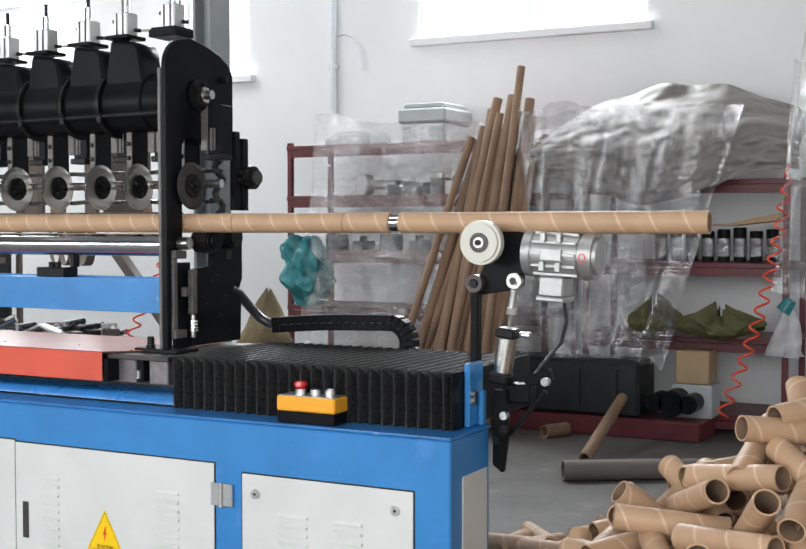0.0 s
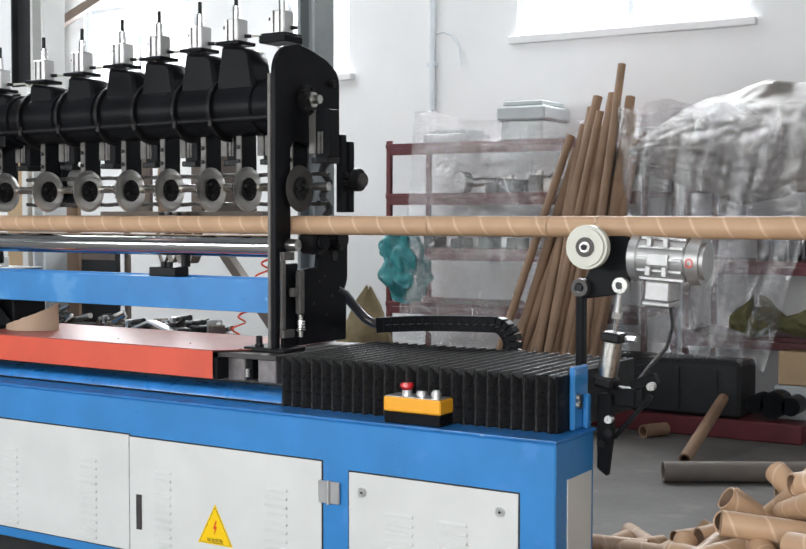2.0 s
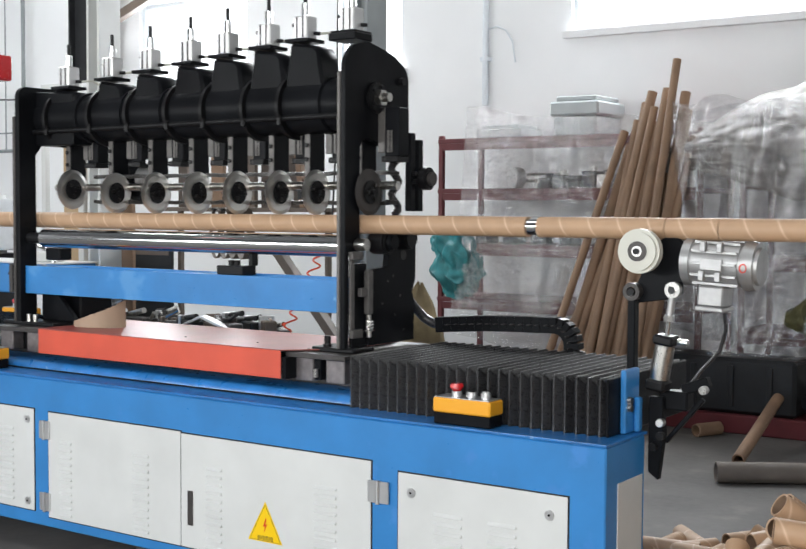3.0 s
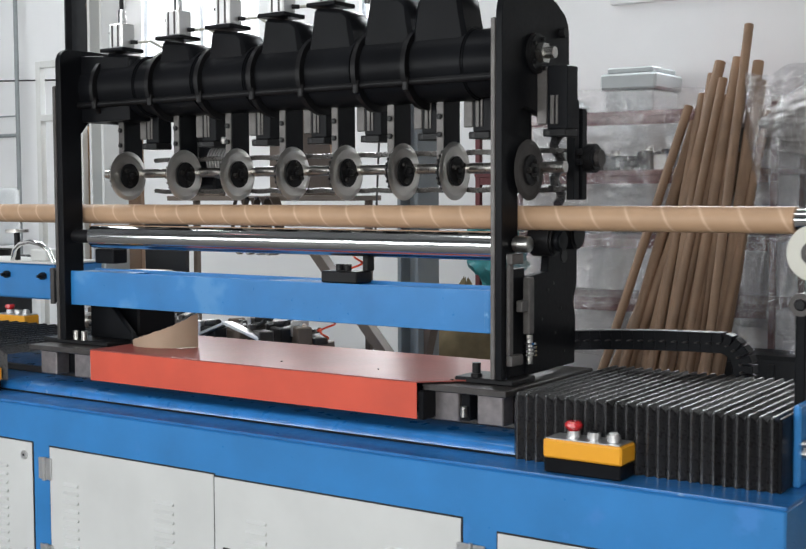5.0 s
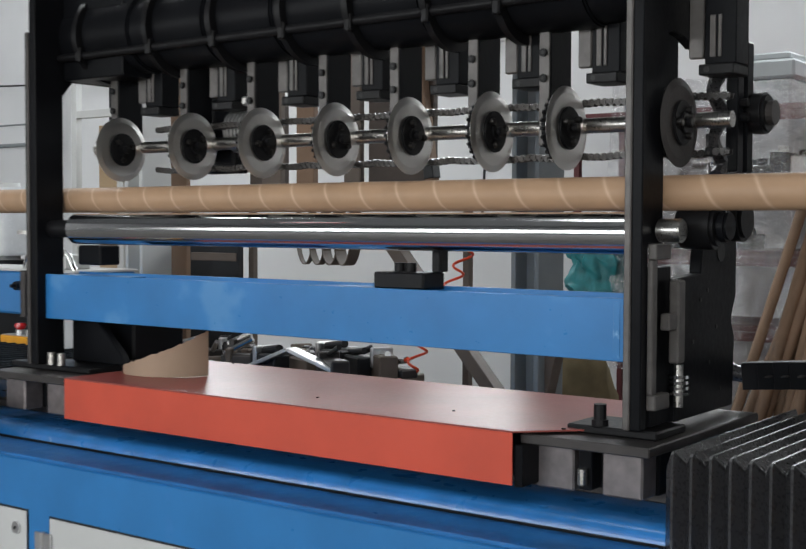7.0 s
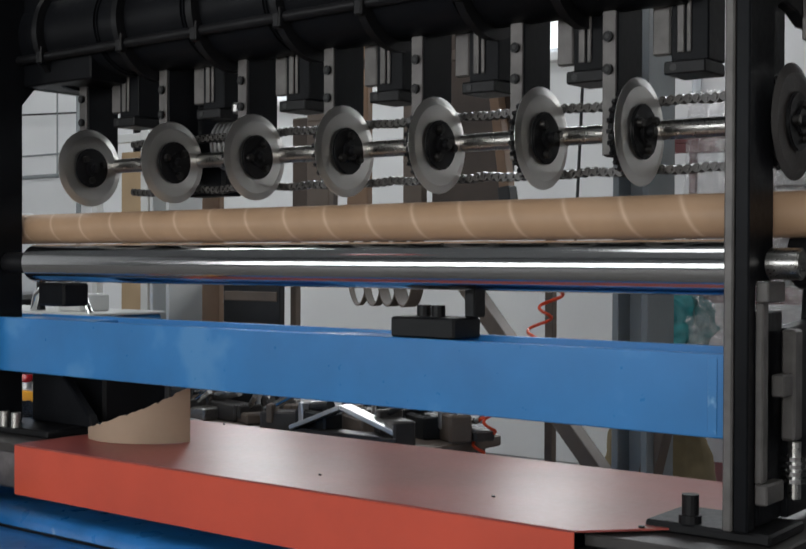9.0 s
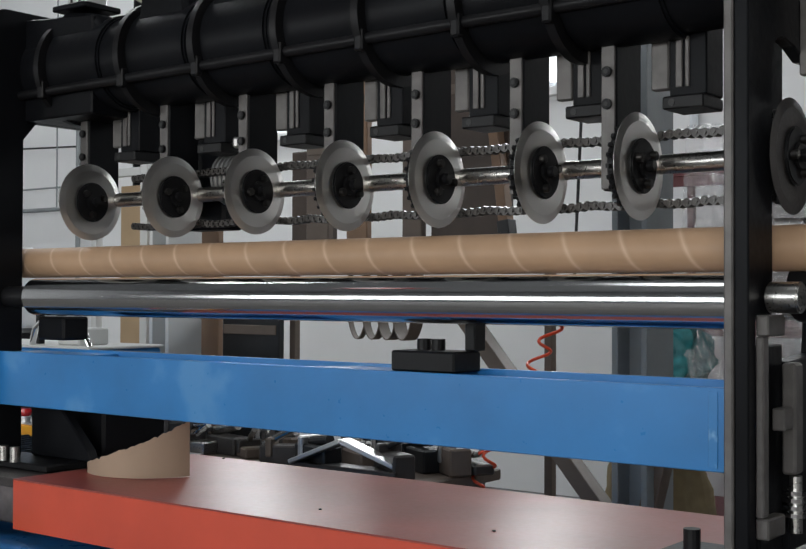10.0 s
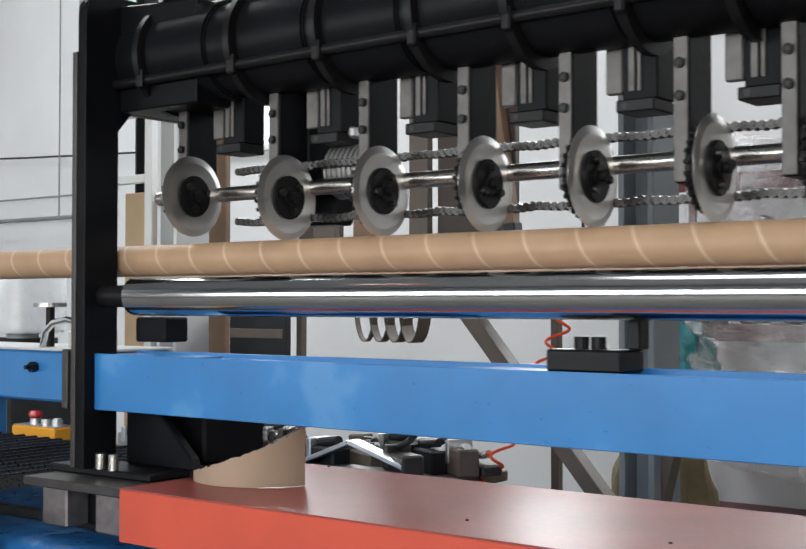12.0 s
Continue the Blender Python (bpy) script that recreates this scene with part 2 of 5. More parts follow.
def cy(a, b, r, r2=None, seg=24, bev=0.0):
    a, b = Vector(a), Vector(b)
    bm = bmesh.new()
    d = b - a
    bmesh.ops.create_cone(bm, cap_ends=True, segments=seg, radius1=r, radius2=r if r2 is None else r2, depth=d.length)
    if bev:
        es = [e for e in bm.edges if len(e.link_faces) == 2 and any(len(f.verts) > 4 for f in e.link_faces)]
        bmesh.ops.bevel(bm, geom=es, offset=bev, segments=2, affect="EDGES")
    q = Vector((0, 0, 1)).rotation_difference(d.normalized()).to_matrix().to_4x4()
    bmesh.ops.transform(bm, matrix=Matrix.Translation((a + b) / 2) @ q, verts=bm.verts)
    return bm


def ext(pts, axis, a, b, bev=0.0):
    """A flat outline pushed along an axis from a to b. Outline in the two other axes, in their order."""
    bm = bmesh.new()
    i = "xyz".index(axis)

    def v(p, h):
        q = list(p)
        q.insert(i, h)
        return bm.verts.new(q)
    lo, hi = [v(p, a) for p in pts], [v(p, b) for p in pts]
    bm.faces.new(lo)
    bm.faces.new(hi)
    for k in range(len(pts)):
        bm.faces.new((lo[k], lo[k - 1], hi[k - 1], hi[k]))
    bmesh.ops.recalc_face_normals(bm, faces=bm.faces)
    if bev:
        bmesh.ops.bevel(bm, geom=bm.edges[:], offset=bev, segments=1, affect="EDGES")
    return bm


def ring(a, b, r_out, r_in, seg=28):
    """A pipe from a to b with open ends and a wall."""
    a, b = Vector(a), Vector(b)
    bm = bmesh.new()
    d = b - a
    m = Matrix.Translation(a) @ Vector((0, 0, 1)).rotation_difference(d.normalized()).to_matrix().to_4x4()
    rows = []
    for r, h in ((r_out, 0), (r_out, d.length), (r_in, d.length), (r_in, 0)):
        rows.append([bm.verts.new(m @ Vector((r * math.cos(k * 2 * math.pi / seg), r * math.sin(k * 2 * math.pi / seg), h))) for k in range(seg)])
    for j in range(4):
        p, q = rows[j], rows[(j + 1) % 4]
        for k in range(seg):
            bm.faces.new((p[k - 1], p[k], q[k], q[k - 1]))
    return bm


def join(*bms):
    out = bmesh.new()
    for b in bms:
        me = bpy.data.meshes.new("tmp")
        b.to_mesh(me)
        b.free()
        out.from_mesh(me)
        bpy.data.meshes.remove(me)
    return out


def bar(a, b, w, d, bev=0.002):
    """A flat bar from a to b, w wide and d deep."""
    a, b = Vector(a), Vector(b)
    L = (b - a).length
    bm = bx(-w / 2, w / 2, -d / 2, d / 2, 0, L, bev)
    bmesh.ops.transform(bm, matrix=Matrix.Translation(a) @ (b - a).normalized().to_track_quat("Z", "Y").to_matrix().to_4x4(), verts=bm.verts)
    return bm


def pipe(pts, r, seg=8):
    """A round hose through points."""
    bm = bmesh.new()
    pts = [Vector(p) for p in pts]
    rings = []
    for i, p in enumerate(pts):
        t = (pts[min(i + 1, len(pts) - 1)] - pts[max(i - 1, 0)]).normalized()
        u = t.orthogonal().normalized() if i == 0 else (u - t * u.dot(t)).normalized()
        w = t.cross(u)
        rings.append([bm.verts.new(p + r * (u * math.cos(k * 2 * math.pi / seg) + w * math.sin(k * 2 * math.pi / seg))) for k in range(seg)])
    for p, q in zip(rings, rings[1:]):
        for k in range(seg):
            bm.faces.new((p[k - 1], p[k], q[k], q[k - 1]))
    bm.faces.new(rings[0])
    bm.faces.new(rings[-1])
    return bm


def sheet(fn, nu, nv, thick=0.003):
    """A thin wrinkled sheet from a function of two numbers in 0..1."""
    bm = bmesh.new()
    g = [[bm.verts.new(fn(i / nu, j / nv)) for j in range(nv + 1)] for i in range(nu + 1)]
    for i in range(nu):
        for j in range(nv):
            bm.faces.new((g[i][j], g[i + 1][j], g[i + 1][j + 1], g[i][j + 1]))
    bmesh.ops.recalc_face_normals(bm, faces=bm.faces)
    if thick:
        bmesh.ops.solidify(bm, geom=bm.faces[:], thickness=thick)
    return bm


def slide(t):
    """How far the cutting carriage has run along the bed."""
    ts = (0, 2.5, 2.62, 2.75, 3.0, 3.5, 3.7, 4.3, 4.7, 5.5, 6.0, 6.5, 7.0, 7.2, 7.7, 8.2, 10.55, 10.7, 11.0, 11.2, 11.5, 12.0)
    xs = (0, 0, 0.008, 0.025, 0.069, 0.169, 0.209, 0.305, 0.315, 0.278, 0.258, 0.205, 0.160, 0.131, 0.055, 0, 0, 0.014, 0.068, 0.093, 0.132, 0.243)
    return float(np.interp(t, ts, xs))


SLIDE_TIMES = (0, 2.5, 2.62, 2.75, 3.0, 3.25, 3.5, 3.7, 4.3, 4.7, 5.1, 5.5, 6.0, 6.5, 7.0, 7.2, 7.7, 8.2, 10.55, 10.7, 11.0, 11.2, 11.5, 12.0)

# ---- the hall ----
def hall():
    S = dict(kind="structure")
    solo("floor", bx(-9, 6, -6.2, 4.7, FLOOR - 0.2, FLOOR, 0), CONC, "worn grey concrete workshop floor", "floor", **S)
    # unseen ceiling, added dark so that the roller mirrors little from above
    solo("ceiling", bx(-9, 6, -6.2, 4.7, 5.3, 5.45, 0), UNSEEN_GREY, "unseen dark grey roof that closes the hall", "ceiling", **S)
    wins = [(-5.4, -4.2, 2.2, 3.5), (-3.3, -2.72, 2.3, 3.9), (-1.38, 0.17, 2.46, 3.9)]
    segs, x = [], -9.0
    for a, b, z0, z1 in wins:
        segs += [bx(x, a, 4.4, 4.6, FLOOR, 5.3, 0), bx(a, b, 4.4, 4.6, FLOOR, z0, 0), bx(a, b, 4.4, 4.6, z1, 5.3, 0)]
        x = b
    segs.append(bx(x, 6, 4.4, 4.6, FLOOR, 5.3, 0))
    solo("wall_back", join(*segs), WALL, "white plastered back wall with high windows", "wall", **S)
    solo("wall_end", bx(-9.2, -9, -6.2, 4.7, FLOOR, 5.3, 0), WALL, "white plastered end wall", "wall", **S)
    solo("wall_right", bx(6, 6.2, -6.2, 4.7, FLOOR, 5.3, 0), WALL, "white plastered side wall", "wall", **S)
    # unseen wall behind the camera, dark, its openings cut for the front lamps
    solo("wall_front", join(bx(-9, -7.2, -6.4, -6.2, FLOOR, 5.3, 0), bx(-7.2, 0.25, -6.4, -6.2, FLOOR, 1.2, 0), bx(-7.2, 0.25, -6.4, -6.2, 2.7, 5.3, 0), bx(0.25, 0.3, -6.4, -6.2, FLOOR, 5.3, 0), bx(4.9, 6, -6.4, -6.2, FLOOR, 5.3, 0), bx(0.3, 4.9, -6.4, -6.2, 4.1, 5.3, 0)), UNSEEN_GREY,
         "unseen dark grey wall with openings for the added front lamps", "wall", **S)
    for k, (a, b, z0, z1) in enumerate(wins):
        w = thing("window_%d" % (k + 1), ((a + b) / 2, 4.5, z0), "bright daylit window in a pale metal frame", "window", kind="structure")
        f = 0.035
        part("window_frame", join(bx(a, b, 4.43, 4.49, z0, z0 + f), bx(a, b, 4.43, 4.49, z1 - f, z1), bx(a, a + f, 4.43, 4.49, z0 + f, z1 - f), bx(b - f, b, 4.43, 4.49, z0 + f, z1 - f)), FRAME, w)
        n = 2 if b - a > 1 else 1
        for i in range(1, n):
            xm = a + (b - a) * i / n
            part("mullion", bx(xm - 0.02, xm + 0.02, 4.435, 4.485, z0 + f, z1 - f), FRAME, w)
        part("transom", bx(a + f, b - f, 4.44, 4.48, z0 + 0.75, z0 + 0.78), FRAME, w)
        part("window_sill", bx(a - 0.04, b + 0.04, 4.34, 4.40, z0 - 0.05, z0 - 0.004), WALL, w)
    solo("sky_backdrop", bx(-9, 6, 4.95, 4.97, 1.5, 5.0, 0), SKYGLOW, "bright overcast sky beyond the windows", "backdrop", kind="structure")
    # conduit, wires and posts on the back wall
    c = thing("wall_conduit", (-2.02, 4.37, 2.0), "thin grey conduit running down the plaster wall", "conduit")
    part("tube", cy((-2.02, 4.375, 2.0), (-2.02, 4.375, 5.2), 0.022, seg=14), FRAME, c, smooth=40)
    for z in (2.3, 3.3, 4.3):
        part("clip", bx(-2.055, -1.985, 4.36, 4.399, z, z + 0.03), FRAME, c)
    part("loose_wire", pipe([(-2.0, 4.38, 2.52), (-1.93, 4.37, 2.53), (-1.86, 4.37, 2.5), (-1.81, 4.375, 2.42), (-1.79, 4.38, 2.28)], 0.006), FRAME, c)
    for k, (x, y, w) in enumerate(((-0.74, 1.25, 0.075), (-2.355, 1.25, 0.075), (-5.7, 4.1, 0.3))):
        col = thing("steel_column", (x, y, FLOOR), ("grey steel column standing before the wall", "pale narrow steel column", "dark grey roof column in the corner")[k], "column")
        mt = (COLUMN, PANEL, DARK)[k]
        part("web", bx(x - w / 2, x + w / 2, y - 0.01, y + 0.01, FLOOR, 5.25), mt, col)
        for sx in (-1, 1):
            part("flange", bx(x + sx * w / 2 - 0.008, x + sx * w / 2 + 0.008, y - 0.07, y + 0.07, FLOOR, 5.25), mt, col)
        part("foot_plate", bx(x - w, x + w, y - 0.12, y + 0.12, FLOOR, FLOOR + 0.02), mt, col)
    tr = thing("roof_brace", (-5.0, 4.1, 2.6), "slanting dusty roof brace below the ceiling", "brace")
    part("lower_chord", bar((-5.65, 4.1, 2.72), (-3.2, 4.1, 3.6), 0.07, 0.07), STRUT, tr)
    part("strut", bar((-5.6, 4.1, 3.1), (-4.5, 4.1, 5.25), 0.06, 0.06), STRUT, tr)
    st = thing("welded_trestle", (-0.9, 1.2, FLOOR), "rusty welded steel trestle standing behind the machine", "trestle")
    part("long_leg", bar((-1.235, 1.2, 1.15), (-0.36, 1.2, FLOOR + 0.05), 0.05, 0.04), STRUT, st)
    part("short_leg", bar((-0.66, 1.24, 0.9), (-0.86, 1.24, FLOOR), 0.05, 0.04), STRUT, st)
    part("foot_rail", bx(-1.0, -0.3, 1.17, 1.27, FLOOR, FLOOR + 0.05), STRUT, st)
    g = thing("pipe_gate", (-7.1, 4.2, FLOOR), "grey bent steel pipe frame by the end of the hall", "pipe frame")
    part("rail", cy((-8.9, 4.25, 1.789), (-6.710, 4.25, 1.789), 0.016, seg=12), COLUMN, g)
    part("rail", cy((-8.9, 4.25, 1.949), (-6.710, 4.25, 1.949), 0.007, seg=12), COLUMN, g)
    part("upright", cy((-6.710, 4.25, FLOOR), (-6.710, 4.25, 4.2), 0.018, seg=12), COLUMN, g)
    part("upright", cy((-6.957, 4.25, 1.789), (-6.957, 4.25, 4.2), 0.006, seg=12), COLUMN, g)
    rs = thing("pendant_box", (-1.06, -0.4, 1.69), "small red pendant box hanging on a thin cable", "pendant control")
    part("box", bx(-1.15, -0.99, -0.43, -0.37, 1.695, 1.776, 0.006), REDP, rs)
    part("cable", pipe([(-1.03, -0.4, 1.7762), (-1.035, -0.4, 2.4), (-1.03, -0.4, 5.3)], 0.004, 6), COLUMN, rs)
    part("screw", cy((-1.005, -0.4305, 1.73), (-1.005, -0.436, 1.73), 0.005, seg=8), INK, rs)
    part("strain_relief", cy((-1.03, -0.4, 1.7765), (-1.03, -0.4, 1.80), 0.010, 0.006, 10), RUBBER, rs)
    wc = thing("floor_cable", (1.3, -0.05, FLOOR), "black power cables lying on the floor beside the bed", "cable")
    for k in range(2):
        part("cable", pipe([(1.05, 0.02 - 0.1 * k, FLOOR + 0.22 - 0.1 * k), (1.14, 0.0 - 0.1 * k, FLOOR + 0.17 - 0.1 * k), (1.28, -0.03 - 0.1 * k, FLOOR + 0.06), (1.5, -0.1 - 0.1 * k, FLOOR + 0.012)], 0.011, 8), RUBBER, wc, smooth=60)


def shelves():
    """Two maroon shelf racks along the back wall, with what lies on them."""
    def rack(x0, x1, y0, y1, levels, label):
        r = thing("shelf_rack", ((x0 + x1) / 2, (y0 + y1) / 2, FLOOR), label, "shelf rack", "shelf racks by the wall")
        for x in (x0, x1):
            for y in (y0, y1):
                part("post", bx(x - 0.016, x + 0.016, y - 0.016, y + 0.016, FLOOR, levels[-1] + 0.02), MAROON, r)
        for z in levels:
            part("shelf_board", bx(x0 - 0.02, x1 + 0.02, y0 - 0.02, y1 + 0.02, z - 0.03, z, 0.003), MAROON, r)
            part("edge_rail", bx(x0 + 0.022, x1 - 0.022, y0 - 0.024, y0 - 0.021, z - 0.075, z - 0.031, 0.001), MAROON, r)
        return r
    rack(-2.0, -0.25, 3.8, 4.3, (0.2, 0.72, 1.07, 1.42, 1.74), "maroon steel shelf rack behind clear plastic film")
    rack(0.0, 1.11, 3.8, 4.3, (0.2, 0.62, 1.03, 1.48), "maroon steel shelf rack half covered by a tarpaulin")
    # crates and parts on the first rack
    cr = thing("grey_crate", (-1.0, 4.0, 1.74), "stacked pale grey plastic crates on the top shelf", "crate")
    part("lower_crate", bx(-1.22, -0.93, 3.85, 4.2, 1.74, 1.86, 0.01), GREYBOX, cr)
    part("upper_crate", bx(-1.24, -0.91, 3.83, 4.22, 1.862, 1.95, 0.012), GREYBOX, cr)
    part("lid", bx(-1.21, -0.94, 3.86, 4.19, 1.951, 1.985, 0.008), GREYBOX, cr)
    b = thing("flat_carton", (-1.6, 4.0, 1.74), "flat grey carton on the top shelf", "carton")
    part("box", bx(-1.78, -1.45, 3.86, 4.15, 1.74, 1.80, 0.006), GREYBOX, b)
    part("flap", bx(-1.75, -1.48, 3.88, 4.13, 1.802, 1.825, 0.004), GREYBOX, b)
    fl = thing("steel_flange", (-1.49, 3.9, 1.42), "bright turned steel flange lying on its edge on a shelf", "machine part")
    part("disc", cy((-1.5, 3.84, 1.488), (-1.47, 3.9, 1.488), 0.066, seg=28, bev=0.006), ALU, fl, smooth=40)
    part("shaft", cy((-1.47, 3.9, 1.488), (-1.2, 4.02, 1.488), 0.03, seg=18), STEEL, fl, smooth=40)
    part("foot", bx(-1.36, -1.3, 3.9, 4.0, 1.42, 1.465), STEEL, fl)
    rng = random.Random(4)
    for k in range(9):
        x = -1.3 + 0.1 * k
        z = 1.42 if k < 5 else 1.07
        x = x if k < 5 else -1.75 + 0.2 * (k - 5)
        m = thing("machined_block", (x, 4.0, z), "small dark machined metal block on a shelf", "machine part", "machine parts on the shelves")
        h = rng.uniform(0.05, 0.12)
        part("block", bx(x - 0.04, x + 0.04, 3.88, 4.05, z, z + h, 0.006), rng.choice((DARK, STEEL, GREYM)), m)
        part("boss", cy((x, 3.96, z + h - 0.002), (x, 3.96, z + h + 0.03), 0.025, seg=16), rng.choice((STEEL, BLACKM)), m, smooth=40)
    for k in range(8):
        x = 0.40 + 0.088 * k
        m = thing("wrapped_roller", (x, 3.92, 1.03), "black roller wrapped in shiny film standing on a shelf", "roller", "wrapped rollers on the shelf")
        part("body", cy((x, 3.92, 1.03), (x, 3.92, 1.20 + 0.01 * (k % 3)), 0.034, 0.036, seg=16, bev=0.004), BLACK, m, smooth=40)
        part("wrap", ring((x, 3.92, 1.06), (x, 3.92, 1.16), 0.038, 0.0365, 16), FILM, m)
    fc = thing("flattened_carton", (0.8, 3.9, 1.215), "flattened brown carton laid over the wrapped rollers", "carton")
    part("sheet", ext([(0.45, 1.222), (0.8, 1.228), (1.06, 1.256), (1.06, 1.268), (0.8, 1.240), (0.45, 1.232)], "y", 3.80, 4.08, 0.001), BOXC, fc)
    part("fold", ext([(0.80, 1.2415), (1.07, 1.2695), (1.08, 1.300), (0.95, 1.275)], "y", 3.84, 4.05, 0.001), BOXC, fc)

    def film3(u, v):
        return (1.22 + 0.5 * u - 0.10 * v + 0.03 * noise.noise((3 * u, 3 * v, 5)), 3.35 + 0.04 * math.sin(18 * u + 3 * v) + 0.05 * noise.noise((4 * u, 4 * v, 8)), 2.05 - 0.1 * u - 1.15 * v)
    solo("draped_film", sheet(film3, 40, 40, 0), FILM, "clear plastic film draped at the end of the rack", "plastic film", smooth=60)
    # teal bag tied under the first rack
    def bag(u, v):
        a = u * 2 * math.pi
        q = Vector((math.cos(a), math.sin(a), 2.2 * v))
        r = (0.045 + 0.105 * math.sin(math.pi * min(v * 0.75 + 0.12, 1)) ** 0.7) * (1 + 0.5 * noise.noise(q * 1.7) + 0.28 * noise.noise(q * 4.3))
        return (-1.83 + r * math.cos(a) + 0.05 * v, 3.66 + 0.6 * r * math.sin(a), 1.16 - 0.42 * v + 0.05 * noise.noise(q * 2.5))
    solo("teal_bag", sheet(bag, 60, 30, 0), TEAL, "crumpled teal plastic bag hanging from the rack", "bag", smooth=60)
    # clear plastic film over the first rack and the leaning tubes
    def film(u, v):
        x = -1.75 + 2.1 * u
        z = 1.93 - 0.10 * math.sin(3 * u) - 1.42 * v
        y = 3.70 - 0.14 * v + 0.035 * math.sin(26 * u + 3 * v) + 0.02 * math.sin(61 * u - 5 * v) + 0.05 * noise.noise((4 * u, 3 * v, 1))
        return (x + 0.05 * noise.noise((3 * u, 2 * v, 7)) - 0.12 * v * (0.5 - u), y, z + 0.05 * noise.noise((7 * u, 0, 3)))
    solo("plastic_film", sheet(film, 90, 50, 0), FILM, "crinkled clear plastic film hanging over the rack", "plastic film", smooth=60)

    def film2(u, v):
        x = -0.35 + 1.05 * u + 0.25 * (1 - v) * u - 0.18 * v * u
        z = 1.90 - 0.05 * u - 1.25 * v - 0.15 * u * v
        return (x, 3.52 + 0.04 * math.sin(22 * u + 4 * v) + 0.03 * math.sin(47 * u + 2) + 0.06 * noise.noise((5 * u, 4 * v, 2)), z + 0.04 * noise.noise((6 * u, 2 * v, 9)))
    solo("hanging_film", sheet(film2, 70, 50, 0), FILM, "shiny clear plastic film hanging in folds", "plastic film", smooth=60)

    def tarp(u, v):
        x = -0.45 + 1.66 * u
        top = 1.80 + 0.23 * math.sin(math.pi * min(max((u - 0.12) / 0.88, 0), 1)) ** 0.8
        bot = 1.50 - 0.10 * math.sin(3.1 * u) + 0.05 * math.sin(9 * u)
        z = top + (bot - top) * v
        y = 4.0 - 0.42 * math.sin(math.pi * 0.5 * min(v * 1.5, 1)) + 0.05 * noise.noise((5 * u, 4 * v, 4)) + 0.032 * noise.noise((13 * u, 10 * v + 4 * u, 5)) + 0.012 * noise.noise((31 * u, 23 * v, 8))
        return (x, y, z + 0.02 * noise.noise((9 * u, 7 * v, 6)))
    solo("grey_tarpaulin", sheet(tarp, 120, 60, 0), TARP, "wrinkled grey tarpaulin thrown over goods on the rack", "tarpaulin", smooth=60)

    # olive canvas coats on the lower shelf
    def coat(cx, w, h, seed):
        def fn(u, v):
            a = u * 2 * math.pi
            k = math.sin(math.pi * v)
            r = 0.25 + k * (1 + 0.35 * noise.noise((2 * math.cos(a), 2 * math.sin(a), seed)) + 0.30 * noise.noise((3.5 * math.cos(a), 3.5 * math.sin(a), seed + 4 * v)) + 0.16 * noise.noise((9 * math.cos(a), 9 * math.sin(a), seed + 7 * v)))
            return (cx + w * r * math.cos(a) * (0.6 + 0.4 * k), 3.72 + 0.12 * r * math.sin(a) - 0.08, 0.622 + h * v * (0.85 + 0.5 * noise.noise((1.6 * math.cos(a) + 3, 1.6 * math.sin(a), seed)) + 0.3 * noise.noise((5 * math.cos(a), 5 * math.sin(a), seed + 2 * v))))
        return sheet(fn, 80, 30, 0)
    solo("canvas_coat", coat(0.44, 0.11, 0.2, 2), OLIVE, "olive green canvas coat heaped on the shelf edge", "clothing", smooth=60, group="canvas coats")
    solo("canvas_coat", coat(0.80, 0.19, 0.17, 5), OLIVE, "olive green canvas coat spread along the shelf edge", "clothing", smooth=60, group="canvas coats")
    bxk = thing("small_carton", (0.67, 3.7, 0.2), "brown cardboard carton below the coats", "carton")
    part("box", bx(0.57, 0.75, 3.62, 3.8, 0.38, 0.56, 0.006), BOXC, bxk)
    part("support_box", bx(0.55, 0.77, 3.61, 3.8, 0.2, 0.378, 0.006), GREYBOX, bxk)
    ir = thing("cast_iron_base", (0.05, 3.6, FLOOR), "black cast iron machine base on the floor", "machine base")
    part("body", bx(-0.42, 0.42, 3.45, 3.75, 0.2, 0.5, 0.02), DARK, ir)
    part("skid", bx(-0.5, 0.75, 3.42, 3.78, FLOOR, 0.2, 0.006), MAROON, ir)
    for k in range(4):
        part("web", bx(-0.36 + 0.21 * k, -0.33 + 0.21 * k, 3.435, 3.45, 0.24, 0.46), DARK, ir)
    for k in range(3):
        part("motor_block", cy((0.5 + 0.09 * k, 3.45, 0.29), (0.5 + 0.09 * k, 3.62, 0.29), 0.05 + 0.02 * (k % 2), seg=18, bev=0.006), BLACK, ir, smooth=40)
    rag = thing("grey_rag", (1.12, 3.73, 0.6), "grey rag hung on the rack post", "rag")
    def ragf(u, v):
        a = u * 2 * math.pi
        r = (0.05 + 0.03 * math.sin(3 * a + 5 * v)) * (0.5 + v)
        return (1.13 + r * math.cos(a), 3.74 + 0.6 * r * math.sin(a), 0.80 - 0.26 * v)
    part("cloth", sheet(ragf, 30, 10, 0), CLOTH, rag, smooth=60)
    part("knot", cy((1.11, 3.73, 0.78), (1.15, 3.73, 0.84), 0.04, 0.03, 14), TEAL, rag, smooth=60)
    # orange spiral air hose
    pts = []
    for i in range(240):
        u = i / 239
        x = 1.19 - 0.10 * u - 0.22 * u * u
        z = 1.54 - 1.29 * u
        a = u * 2 * math.pi * 15
        r = 0.03 * min(1, 6 * u + 0.1)
        pts.append((x + r * math.cos(a), 3.4 + r * math.sin(a), z))
    h = thing("spiral_air_hose", (1.19, 3.4, 0.25), "orange spiral air hose hanging from above", "air hose")
